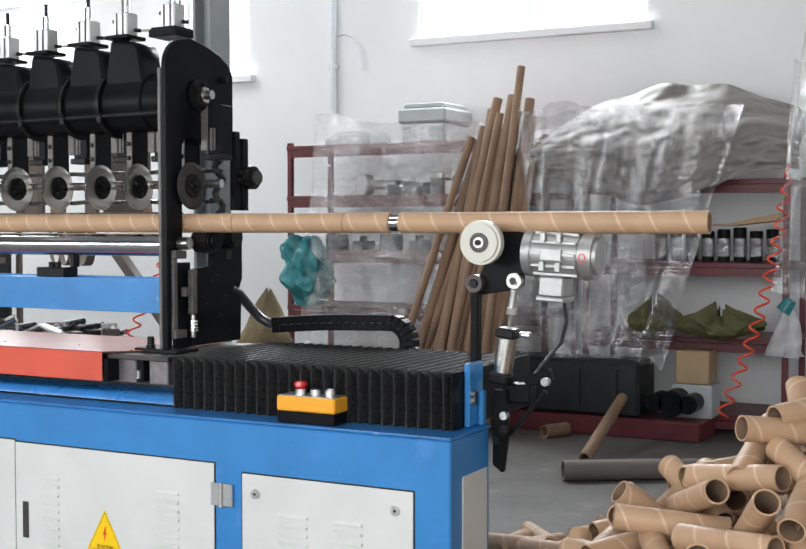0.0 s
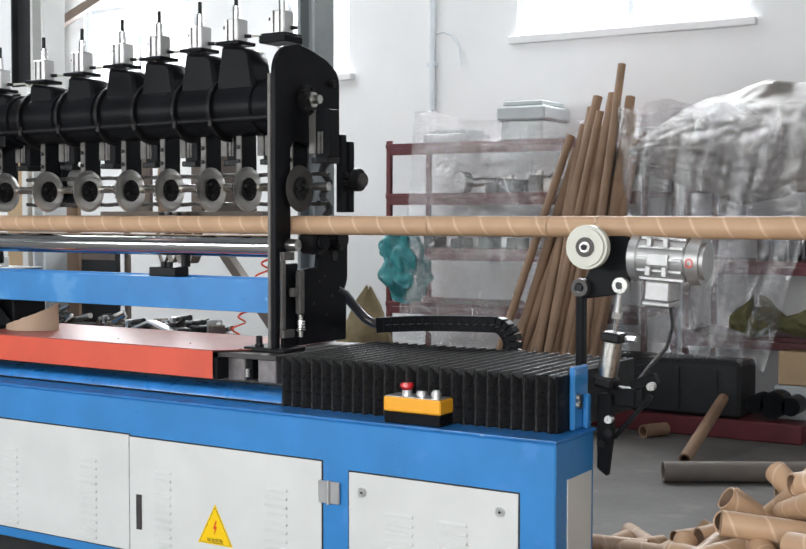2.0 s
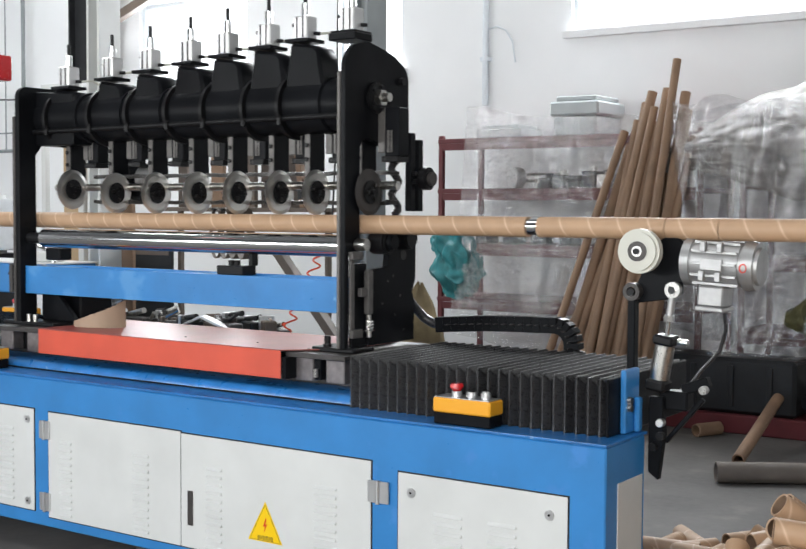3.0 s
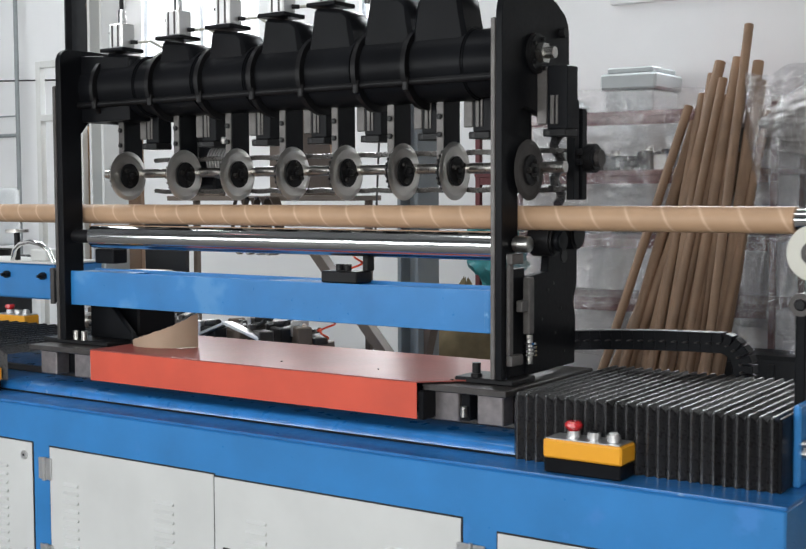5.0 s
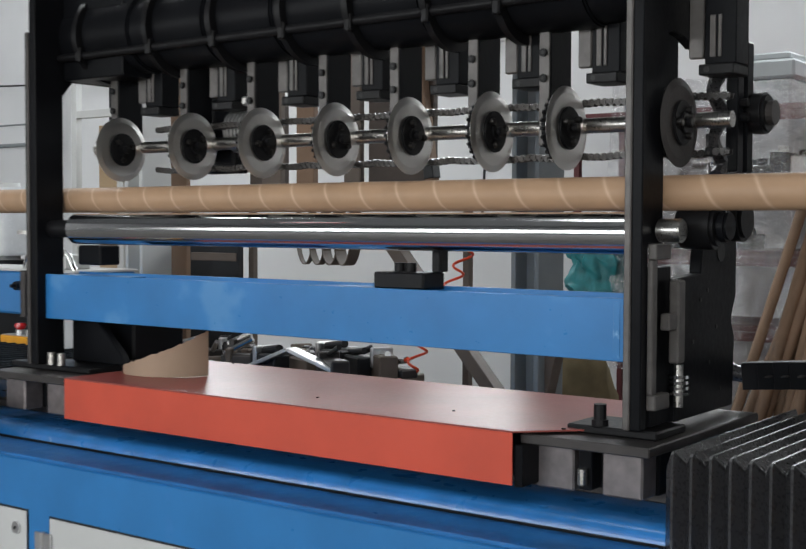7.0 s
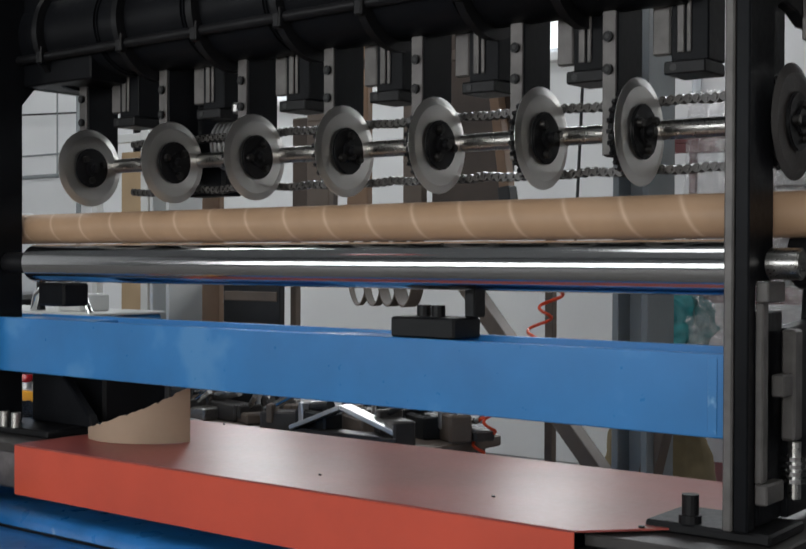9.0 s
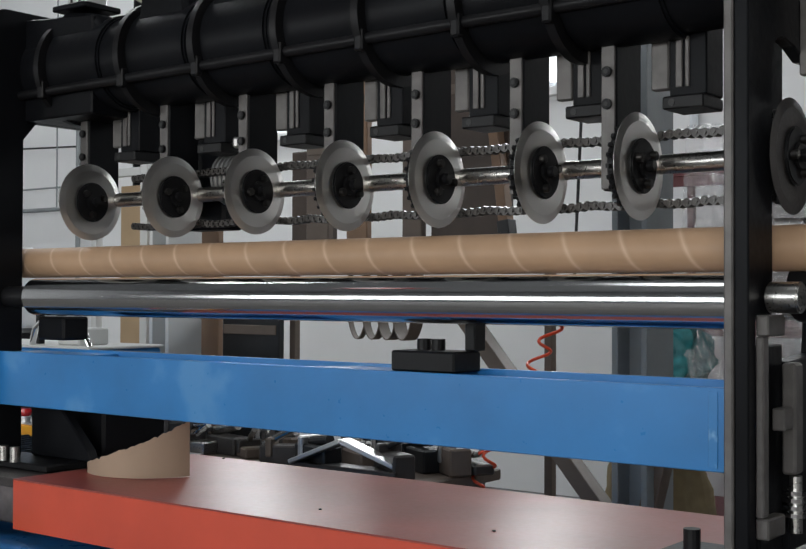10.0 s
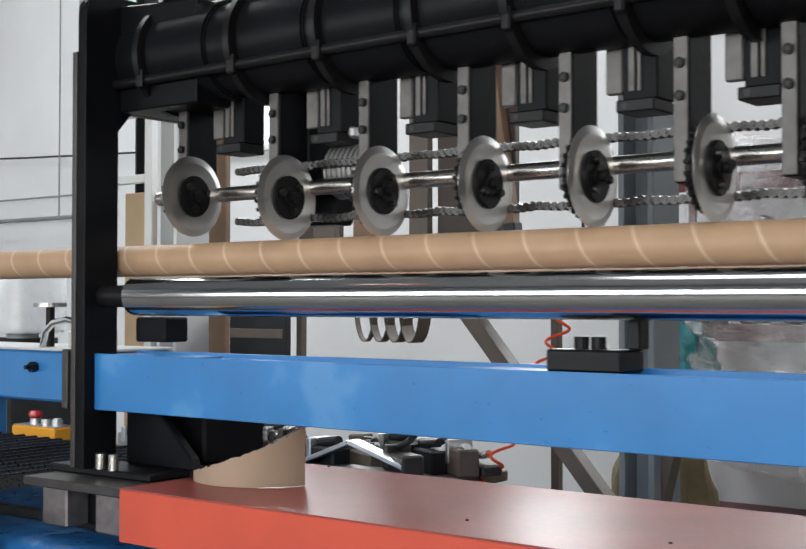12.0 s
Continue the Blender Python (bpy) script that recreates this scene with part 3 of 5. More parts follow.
    part("coil", pipe(pts, 0.006, 6), HOSE, h, smooth=60)
    part("coupling", cy((1.19, 3.4, 1.54), (1.195, 3.4, 1.62), 0.012, seg=12), STEEL, h)
    part("feed_line", pipe([(1.195, 3.4, 1.62), (1.23, 3.4, 1.9), (1.29, 3.4, 2.4), (1.3, 3.4, 5.3)], 0.005, 6), PANEL, h)


def loose_tubes():
    """Old tubes leaning on the rack and lying about, and the heap of cut cores."""
    rng = random.Random(11)
    tops = [(-0.33, 2.13), (-0.39, 1.97), (-0.49, 1.96), (-0.54, 1.90), (-0.44, 1.78), (-0.27, 1.85), (-0.58, 1.80), (-0.36, 1.62), (-0.52, 1.60), (-0.31, 1.5), (-0.62, 1.66), (-0.68, 1.18), (-0.46, 1.87), (-0.41, 1.4), (-0.70, 1.42), (-0.66, 1.56), (-0.61, 1.35), (-0.56, 1.72), (-0.49, 1.5), (-0.30, 1.95), (-0.35, 1.88), (-0.24, 1.70), (-0.46, 1.72), (-0.28, 1.60), (-0.64, 1.74), (-0.40, 1.83)]
    for k, (x, z) in enumerate(tops):
        y1 = 3.62 + 0.02 * (k % 4)
        foot = (x - 0.03 - 0.34 * ((k * 0.37) % 1) ** 1.4 * (1 if x < -0.3 else 0.3), 3.05 + 0.05 * (k % 3), FLOOR + 0.012)
        r = 0.028 if k % 3 else 0.023
        t = thing("leaning_tube", foot, "old brown cardboard tube leaning on the rack", "tube", "tubes leaning on the rack")
        part("tube_wall", ring(foot, (x, y1, z), r, r - 0.006, 16), OLDTUBE, t, smooth=40)
    for k, (a, b, mt, lb) in enumerate((((0.454, 2.207, FLOOR + 0.046), (1.10, 2.60, FLOOR + 0.046), GREYTUBE, "thick dusty grey tube lying on the floor"),
                                        ((0.417, 2.598, FLOOR + 0.03), (0.345, 3.40, 0.312), OLDTUBE, "rusty brown tube propped on the iron base"),
                                        ((-0.02, 3.2, FLOOR + 0.035), (0.05, 3.35, FLOOR + 0.035), OLDTUBE, "short brown tube end on the floor"))):
        t = thing("floor_tube", a, lb, "tube")
        r = (0.046, 0.03, 0.035)[k]
        part("tube_wall", ring(a, b, r, r - 0.008, 20), mt, t, smooth=40)
    # heap: cores lie on one another round a cone
    R, Rin = 0.0295, 0.0255
    proto = thing("cut_core", (0, 0, 0), "short cut length of spiral kraft paper core", "paper core", "heap of cut cores")
    L = 0.255
    part("tube_wall", ring((-L / 2, 0, 0), (L / 2, 0, 0), R, Rin, 24), KRAFT, proto, smooth=40)
    part("inner_face", ring((-L / 2 + 0.001, 0, 0), (L / 2 - 0.001, 0, 0), Rin - 0.0002, Rin - 0.001, 24), KRAFT_IN, proto, smooth=40)
    apex = Vector((2.00, -0.02, 0.86))
    ms = []
    for layer in range(15):
        h = layer * 0.052
        rad = 0.03 + h * 1.36
        n = max(1, int(2 * math.pi * rad / 0.185))
        for i in range(n):
            a = 2 * math.pi * (i + 0.5 * (layer % 2)) / n + rng.uniform(-0.12, 0.12)
            c = apex + Vector((rad * math.cos(a), rad * math.sin(a) * 0.9, -h + rng.uniform(-0.012, 0.02)))
            if c.z < FLOOR + 0.04 or c.x < (1.17 if c.y < 0.62 else 0.95):
                continue
            steep = rng.choice((0.15, 0.35, 0.6, 0.1))
            head = a + rng.choice((0, 1.2, -0.9, 1.57, 0.5)) + rng.uniform(-0.3, 0.3)
            ms.append(Matrix.Translation(c) @ Euler((rng.uniform(0, 6), steep * rng.choice((-1, 1, 1)), head)).to_matrix().to_4x4())
    for k in range(13):
        x, y = 0.66 + 0.045 * k + rng.uniform(-0.05, 0.05), 0.78 + 0.33 * ((k * 0.62) % 1) + rng.uniform(-0.04, 0.04)
        ms.append(Matrix.Translation((x, y, FLOOR + 0.031 + 0.02 * (k % 3))) @ Euler((rng.uniform(0, 6), rng.uniform(-0.12, 0.12), rng.uniform(0, 3.1))).to_matrix().to_4x4())
    for m in ms[1:]:
        copy_thing(proto, m)
    proto.matrix_basis = ms[0]


hall()
shelves()
loose_tubes()

# ---- the machine bed ----
BED = thing("machine_bed", (-0.4, 0.15, FLOOR), "blue painted steel machine bed with pale grey doors", "machine bed")
YF = -0.217


def bed():
    part("body", bx(-2.3, 1.0575, YF, 0.02, 0.19, 0.700, 0.004), BLUE, BED)
    part("rear_body", bx(-2.3, 0.80, 0.0205, 0.50, 0.19, 0.6998, 0.004), BLUE, BED)
    part("bed_top", ext([(-2.302, YF - 0.003), (1.06, YF - 0.003), (1.06, 0.03), (0.93, 0.05), (0.90, 0.50), (-2.302, 0.50)], "z", 0.7002, 0.708, 0.002), BLUE_TOP, BED)
    part("raised_way", ext([(-0.106, 0.7082), (-0.104, 0.722), (-0.098, 0.731), (-0.088, 0.736), (-0.07, 0.738), (0.48, 0.738), (0.48, 0.7082)], "x", -2.3, 0.89), WAY, BED, "glossy chipped blue way along the bed", smooth=40)
    # front rail in a darker grey than the rear one
    part("rail_strip", bx(-2.3, 0.85, 0.045, 0.067, 0.7382, 0.757, 0.002), GREYM, BED, "dark grey linear guide rail")
    part("rail_strip", bx(-2.3, 0.85, 0.36, 0.385, 0.7382, 0.757, 0.002), STEEL, BED, "bright linear guide rail")
    part("under_lip", bx(-2.3, 0.89, -0.1095, -0.1065, 0.708, 0.713, 0.001), BLACK, BED)
    part("side_panel", bx(1.0577, 1.061, -0.15, 0.0, 0.2, 0.60, 0.001), PANEL, BED, "pale grey end panel")
    for x in (-2.2, -0.6, 0.98):
        for y in (-0.17, -0.03):
            part("levelling_foot", cy((x, y, FLOOR), (x, y, 0.19), 0.03, seg=16), GREYM, BED)
    part("end_bracket", bx(1.0365, 1.052, -0.01, 0.015, 0.7085, 0.80, 0.004), BLUE, BED)
    part("end_plate", bx(1.0205, 1.036, -0.06, 0.03, 0.7085, 0.875, 0.004), BLUE, BED)
    for z in (0.775, 0.795):
        part("end_bolt", cy((1.0362, -0.04, z), (1.046, -0.04, z), 0.010, seg=12), STEEL, BED)

    def louvers(parent, x0, x1, z_top, n, step=0.0245):
        for k in range(n):
            z = z_top - k * step
            me = ext([(YF - 0.0042, z), (YF - 0.013, z - 0.009), (YF - 0.0042, z - 0.0105)], "x", x0, x1, 0.001)
            part("louver", me, PANEL, parent)

    def door(x0, x1, z0, z1, groups, n, start):
        d = part("door_panel", bx(x0, x1, YF - 0.0042, YF - 0.0012, z0, z1, 0.001), PANEL, BED, "pale grey louvred sheet door")
        gap = 0.004
        part("door_gap", bx(x0 - gap, x1 + gap, YF - 0.001, YF - 0.0004, z0 - gap, z1 + gap, 0), INK, BED)
        for a, b in groups:
            louvers(d, a, b, start, n)
        return d
    d1 = door(-1.014, -0.391, 0.2265, 0.588, ((-0.955, -0.895), (-0.6, -0.53)), 11, 0.497)
    d2 = door(-0.388, 0.3443, 0.2265, 0.583, ((-0.28, -0.215), (0.145, 0.225)), 11, 0.492)
    d3 = door(0.4374, 0.9557, 0.2, 0.564, ((0.555, 0.645), (0.725, 0.81)), 11, 0.470)
    d4 = door(-1.78, -1.0894, 0.239, 0.592, ((-1.43, -1.36), (-1.27, -1.195)), 11, 0.52)
    for x, z, w in ((0.372, 0.469, 0.036), (-1.03, 0.495, 0.026), (-1.03, 0.247, 0.026), (0.372, 0.25, 0.036)):
        hg = part("hinge", bx(x - w, x - 0.005, YF - 0.010, YF - 0.0044, z, z + 0.062, 0.002), ALU, BED, "bright steel hinge")
        part("hinge_leaf", bx(x + 0.005, x + w, YF - 0.010, YF - 0.0044, z, z + 0.062, 0.002), ALU, hg)
        part("hinge_pin", cy((x, YF - 0.011, z - 0.002), (x, YF - 0.011, z + 0.064), 0.006, seg=10), ALU, hg)
    lt = part("latch", bx(-0.358, -0.336, YF - 0.008, YF - 0.0044, 0.298, 0.407, 0.002), GREYM, d2, "slotted metal latch")
    for x, z in ((0.482, 0.5125), (0.906, 0.5125), (0.482, 0.23), (0.906, 0.23), (-1.12, 0.555), (-1.12, 0.27)):
        k = d3 if x > 0 else d4
        part("cam_lock", cy((x, YF - 0.0044, z), (x, YF - 0.009, z), 0.013, seg=18), ALU, k)
        part("lock_slot", cy((x, YF - 0.0091, z), (x, YF - 0.0112, z), 0.0032, seg=8), BLACK, k)
    # warning sticker: amber triangle with a red bolt and four characters
    cx, cz, h = -0.042, 0.320, 0.122
    yy = YF - 0.0046

    def tri(s, y):
        return ext([(cx, cz + h * s * 0.78), (cx - h * s * 0.55, cz - h * s * 0.22), (cx + h * s * 0.55, cz - h * s * 0.22)], "y", y, y + 0.0003)
    part("sticker", tri(1.0, yy - 0.0002), WARN, d2, "amber warning triangle")
    part("sticker_line", join(bar((cx, yy - 0.0004, cz + h * .70), (cx - h * .49, yy - 0.0004, cz - h * .19), 0.0012, 0.0007, 0), bar((cx, yy - 0.0004, cz + h * .70), (cx + h * .49, yy - 0.0004, cz - h * .19), 0.0012, 0.0007, 0),
                              bar((cx - h * .49, yy - 0.0004, cz - h * .19), (cx + h * .49, yy - 0.0004, cz - h * .19), 0.0012, 0.0007, 0)), INK, d2)
    part("bolt_mark", ext([(cx + .002, cz + .045), (cx - .008, cz + .019), (cx - .001, cz + .021), (cx - .004, cz + .001), (cx + .008, cz + .028), (cx + .001, cz + .026), (cx + .006, cz + .045)], "y", yy - 0.0010, yy - 0.0004), WARNRED, d2)
    tx = bpy.data.curves.new("sticker_text", "FONT")
    tx.body, tx.size, tx.align_x, tx.extrude = "\u6709\u7535\u5371\u9669", 0.0155, "CENTER", 0.0002
    tx.materials.append(INK)
    to = new("sticker_text", tx)
    to.parent = d2
    to.location = Vector((cx, yy - 0.0008, cz - 0.0205)) - ORI[d2.name]
    to.rotation_euler = (radians(90), 0, 0)


bed()


# ---- control boxes on the bed ----
def control_box(x, y, z, label):
    b = thing("control_box", (x, y, z), label, "control box", "push-button boxes")
    part("base", bx(x - 0.088, x + 0.088, y - 0.034, y + 0.034, z, z + 0.031, 0.003), BLACK, b)
    part("cover", bx(x - 0.090, x + 0.090, y - 0.036, y + 0.036, z + 0.0312, z + 0.071, 0.004), YELLOW, b, "amber plastic cover")
    part("top_plate", bx(x - 0.085, x + 0.085, y - 0.033, y + 0.033, z + 0.0712, z + 0.0735, 0.001), ALU, b)
    e = part("stop_button", cy((x - 0.035, y, z + 0.0735), (x - 0.035, y, z + 0.088), 0.0145, seg=20), ALU, b)
    part("mushroom", join(cy((x - 0.035, y, z + 0.0882), (x - 0.035, y, z + 0.096), 0.012, 0.019, 24), cy((x - 0.035, y, z + 0.0961), (x - 0.035, y, z + 0.108), 0.0195, 0.0175, 24, 0.003)), REDP, e, "red mushroom head", smooth=50)
    for dx in (0.012, 0.057):
        k = part("push_button", cy((x + dx, y, z + 0.0735), (x + dx, y, z + 0.089), 0.0145, seg=20, bev=0.002), ALU, b, smooth=40)
        part("cap", cy((x + dx, y, z + 0.0892), (x + dx, y, z + 0.0925), 0.0095, seg=16), BLACKM if dx < 0.03 else PANEL, k)


control_box(0.626, -0.166, 0.7085, "amber push-button box with a red stop button on the bed")
control_box(-1.42, -0.165, 0.7085, "amber push-button box standing on the far part of the bed")
control_box(-2.13, 0.56, 0.7705, "amber push-button box on a black shelf of the winder")


# ---- bellows ----
def pleat(half, depth, y0, y1, z0, z1):
    bm = bmesh.new()

    def loop(x, d):
        c, e = (0.003, 0.026) if d else (0.004, 0.0)
        return [bm.verts.new((x, *p)) for p in ((y0 + d, z0), (y0 + d, z1 - e - c), (y0 + d + c, z1 - e), (y1 - d - c, z1 - e), (y1 - d, z1 - e - c), (y1 - d, z0))]
    a, b, b2, c2 = loop(-half, depth), loop(-0.002, 0), loop(0.002, 0), loop(half, depth)
    for p, q in ((a, b), (b, b2), (b2, c2)):
        for i in range(5):
            bm.faces.new((p[i], p[i + 1], q[i + 1], q[i]))
    bmesh.ops.solidify(bm, geom=bm.faces[:], thickness=0.0015)
    return bm


def bellows(name, label, x_fix, x_free, n, z0, z1):
    b = thing(name, (x_fix, 0.2, z0), label, "bellows")
    first, out = None, []
    for i in range(n):
        u = (i + 0.5) / n
        x = x_free + (x_fix - x_free) * u
        if first is None:
            first = part("pleat", pleat((x_fix - x_free) / n * 0.52, 0.022, -0.127, 0.40, 0, z1 - z0), RUBBER, b, at=(0, 0, 0))
            first.location = Vector((x, 0, z0)) - ORI[b.name]
            out.append((first, u, x))
        else:
            o = first.copy()
            scene.collection.objects.link(o)
            o.location = Vector((x, 0, z0)) - ORI[b.name]
            out.append((o, u, x))
    return b, out


BELLOWS, PLEATS = bellows("bellows", "black pleated way cover on the bed", 1.012, 0.118, 25, 0.7085, 0.858)
part("end_frame", bx(1.0125, 1.02, -0.127, 0.40, 0.7085, 0.857, 0.003), BLACK, BELLOWS)
BELLOWS2, PLEATS2 = bellows("bellows", "black pleated way cover at the far end of the bed", -2.25, -1.63, 18, 0.7385, 0.842)

# ---- the cutting carriage ----
CAR = thing("cutting_carriage", (0, 0, 0.765), "black multi-blade tube cutting carriage with a blue beam and red tray", "cutting machine")
DISCS = (-1.308, -1.078, -0.875, -0.677, -0.497, -0.316, -0.165, 0.042)
ZD, YD = 1.352, 0.088
BLADES = []


def arc(cx, cz, r, a0, a1, n=6):
    return [(cx + r * math.cos(radians(a0 + (a1 - a0) * k / n)), cz + r * math.sin(radians(a0 + (a1 - a0) * k / n))) for k in range(n + 1)]


def side_plate(x0, x1, right):
    """A plate with a front post and a tall window behind it; the outer one slopes down to the rear."""
    if right:
        pts = [(0.0, 0.862), (0.0, 1.70)] + arc(0.085, 1.705, 0.085, 175, 105) + [(0.125, 1.80), (0.215, 1.782), (0.27, 1.765)] + arc(0.275, 1.69, 0.064, 70, 0, 5)
        pts += [(0.339, 1.51), (0.30, 1.488), (0.19, 1.482), (0.15, 1.496)] + arc(0.112, 1.465, 0.036, 80, 180, 5) + [(0.076, 1.157), (0.022, 1.157), (0.022, 0.862)]
    else:
        pts = [(0.0, 0.862), (0.0, 1.685)] + arc(0.04, 1.69, 0.04, 180, 90) + [(0.32, 1.73), (0.32, 1.515), (0.108, 1.515), (0.078, 1.48), (0.078, 0.862)]
    return ext([(y - 0.02, z) for y, z in pts], "x", x0, x1, 0.002)


def carriage():
    # uprights
    pr = part("side_plate", side_plate(0.012, 0.03, True), BLACK, CAR, "black painted steel side plate")
    part("front_edge", bx(0.0, 0.0118, -0.023, 0.0, 0.862, 1.70, 0.002), ANGLE, pr)
    pl = part("side_plate", side_plate(-1.497, -1.475, False), BLACK, CAR, "black painted steel side plate")
    part("front_edge", bx(-1.509, -1.4972, -0.023, 0.0, 0.862, 1.62, 0.002), GREYM, pl)
    part("gusset", ext([(-1.4748, 1.515), (-1.27, 1.515), (-1.27, 1.70), (-1.4748, 1.715)], "y", 0.059, 0.2, 0.003), BLACK, pl)
    part("lower_gusset", ext([(-1.4748, 0.8625), (-1.29, 0.8625), (-1.30, 0.885), (-1.40, 0.975), (-1.4748, 0.975)], "y", 0.079, 0.10, 0.003), BLACK, pl)
    part("lower_cheek", bx(-1.4748, -1.33, 0.14, 0.30, 0.8625, 1.06, 0.006), BLACK, pl)
    part("clamp_bar", bx(-1.565, -1.548, 0.0, 0.012, 0.965, 1.075, 0.002), GREYM, pl)
    part("clamp_web", bx(-1.5478, -1.5092, 0.002, 0.04, 0.97, 1.07, 0.002), BLACK, pl)
    # hub and screws on the outer side plate
    hb = part("hub", cy((0.0302, 0.135, 1.63), (0.044, 0.135, 1.63), 0.048, seg=28, bev=0.003), BLACKM, pr, smooth=40)
    part("hub_nut", join(cy((0.0442, 0.135, 1.63), (0.062, 0.135, 1.63), 0.026, seg=6), cy((0.0622, 0.135, 1.63), (0.085, 0.135, 1.63), 0.014, seg=16)), STEEL, hb)
    for y, z in ((0.270, 1.692), (0.270, 1.59)):
        part("cap_screw", cy((0.0302, y, z), (0.046, y, z), 0.012, seg=12), BLACKM, pr)
    for k in range(5):
        a = radians(72 * k)
        part("hub_screw", cy((0.0442, 0.135 + 0.036 * math.cos(a), 1.63 + 0.036 * math.sin(a)), (0.052, 0.135 + 0.036 * math.cos(a), 1.63 + 0.036 * math.sin(a)), 0.006, seg=8), BLACKM, hb)
    # lower casting beside the outer plate
    lc = part("lower_casting", ext([(0.10, 0.8625), (0.35, 0.8625), (0.355, 0.985), (0.34, 1.02), (0.36, 1.06), (0.36, 1.215), (0.32, 1.222), (0.215, 1.20), (0.20, 1.105), (0.10, 1.098)], "x", 0.012, 0.034, 0.002), BLACK, CAR, "black lower side casting with holes")
    part("port", cy((0.0342, 0.285, 1.14), (0.036, 0.285, 1.14), 0.017, seg=16), INK, lc)
    for k, (y, z) in enumerate(((0.17, 0.99), (0.20, 1.06), (0.23, 1.075), (0.24, 0.95), (0.29, 0.9), (0.27, 1.01))):
        part("screw_hole", cy((0.0342, y, z), (0.0355, y, z), 0.004, seg=8), INK, lc)
    part("guide_block", bx(0.034, 0.052, 0.072, 0.0995, 0.962, 1.098, 0.003), ANGLE, CAR)
    part("guide_key", bx(0.034, 0.050, 0.040, 0.0718, 1.018, 1.045, 0.002), ANGLE, CAR)
    part("upper_lug", bx(0.0302, 0.046, 0.0, 0.055, 1.132, 1.157, 0.002), ANGLE, CAR)
    part("lower_lug", bx(0.0302, 0.046, 0.0, 0.055, 0.893, 0.918, 0.002), ANGLE, CAR)
    part("lug_post", bx(0.0302, 0.040, -0.001, 0.018, 0.9182, 1.1318, 0.002), ANGLE, CAR)
    part("dark_slide", bx(0.012, 0.026, 0.024, 0.098, 0.8625, 1.12, 0.002), BLACK, CAR)
    sp = part("spring_screw", cy((0.05, 0.078, 0.892), (0.05, 0.078, 0.961), 0.008, seg=14), STEEL, CAR)
    for k in range(4):
        part("spring_turn", ring((0.05, 0.078, 0.912 + 0.009 * k), (0.05, 0.078, 0.917 + 0.009 * k), 0.017, 0.0105, 16), CHROME, sp)
    bh = part("bearing_housing", cy((0.034, 0.12, 1.185), (0.10, 0.12, 1.185), 0.038, seg=24, bev=0.006), BLACKM, CAR, smooth=40)
    part("bearing_cap", cy((0.1002, 0.12, 1.185), (0.118, 0.12, 1.185), 0.026, seg=20, bev=0.004), BLACK, bh, smooth=40)
    part("bearing_housing", cy((0.034, 0.24, 1.195), (0.10, 0.24, 1.195), 0.036, seg=24, bev=0.006), BLACKM, CAR, smooth=40)
    part("shaft_collar", cy((0.034, 0.035, 1.178), (0.074, 0.035, 1.178), 0.019, seg=20, bev=0.002), STEEL, CAR, smooth=40)
    # rear slotted bars, hose and pulley
    for y in (0.285, 0.33):
        part("slotted_bar", bx(0.04, 0.062, y, y + 0.028, 1.28, 1.51 + (0.02 if y < 0.3 else 0), 0.002), BLACK, CAR)
    pu = part("pulley", cy((0.062, 0.355, 1.385), (0.092, 0.355, 1.385), 0.037, seg=26, bev=0.005), BLACKM, CAR, smooth=40)
    part("pulley_boss", cy((0.0922, 0.355, 1.385), (0.104, 0.355, 1.385), 0.022, seg=18), GREYM, pu)
    for z in (1.40, 1.375):
        part("pulley_bolt", cy((0.0622, 0.30, z), (0.075, 0.30, z), 0.008, seg=8), BLACKM, CAR)
    part("air_hose", pipe([(0.06, 0.2 + 0.02 * math.sin(k), 1.27 + 0.013 * k) for k in range(18)], 0.012, 8), RUBBER, CAR, "black corrugated hose")
    # blue cross beam, a channel open at the top
    bm = part("cross_beam", bx(-1.4745, 0.0115, 0.004, 0.012, 0.967, 1.069, 0.0015), RUBBED, CAR, "blue painted steel channel beam")
    part("beam_floor", bx(-1.4745, 0.0115, 0.0122, 0.10, 0.967, 0.975, 0.001), BLUE, bm)
    part("beam_back", bx(-1.4745, 0.0115, 0.1002, 0.108, 0.967, 1.072, 0.001), BLUE, bm)
    part("end_cover", bx(-1.4745, -1.24, 0.0124, 0.0998, 1.059, 1.067, 0.001), BLUE, bm)
    part("middle_cover", ext([(-0.74, 0.0124), (-0.47, 0.0124), (-0.45, 0.0998), (-0.66, 0.0998)], "z", 1.059, 1.067, 0.001), BLUE, bm)
    # thin strip added for the scuffs and glossy streak at the beam end
    part("scuff_streak", bx(-0.030, -0.018, 0.0026, 0.0038, 0.972, 1.064, 0.0005), SCUFFED, bm)
    cb = part("clamp_block", bx(-0.540, -0.425, 0.03, 0.0995, 1.0675, 1.098, 0.003), BLACKM, CAR)
    part("clamp_post", bx(-0.435, -0.417, 0.07, 0.0995, 1.0982, 1.15, 0.002), BLACKM, cb)
    for x in (-0.500, -0.474):
        part("clamp_bolt", cy((x, 0.06, 1.0982), (x, 0.06, 1.115), 0.0105, seg=12), BLACKM, cb)
    # polished roller
    ro = part("roller", cy((-1.390, 0.027, 1.173), (0.011, 0.027, 1.173), 0.0345, seg=64, bev=0.003), ROLLER, CAR, "mirror-bright polished roller", smooth=40)
    part("journal", cy((-1.4748, 0.027, 1.173), (-1.3902, 0.027, 1.173), 0.02, seg=20), BLACKM, ro, smooth=40)
    part("journal_block", bx(-1.43, -1.35, 0.06, 0.12, 1.09, 1.135, 0.004), BLACK, CAR)
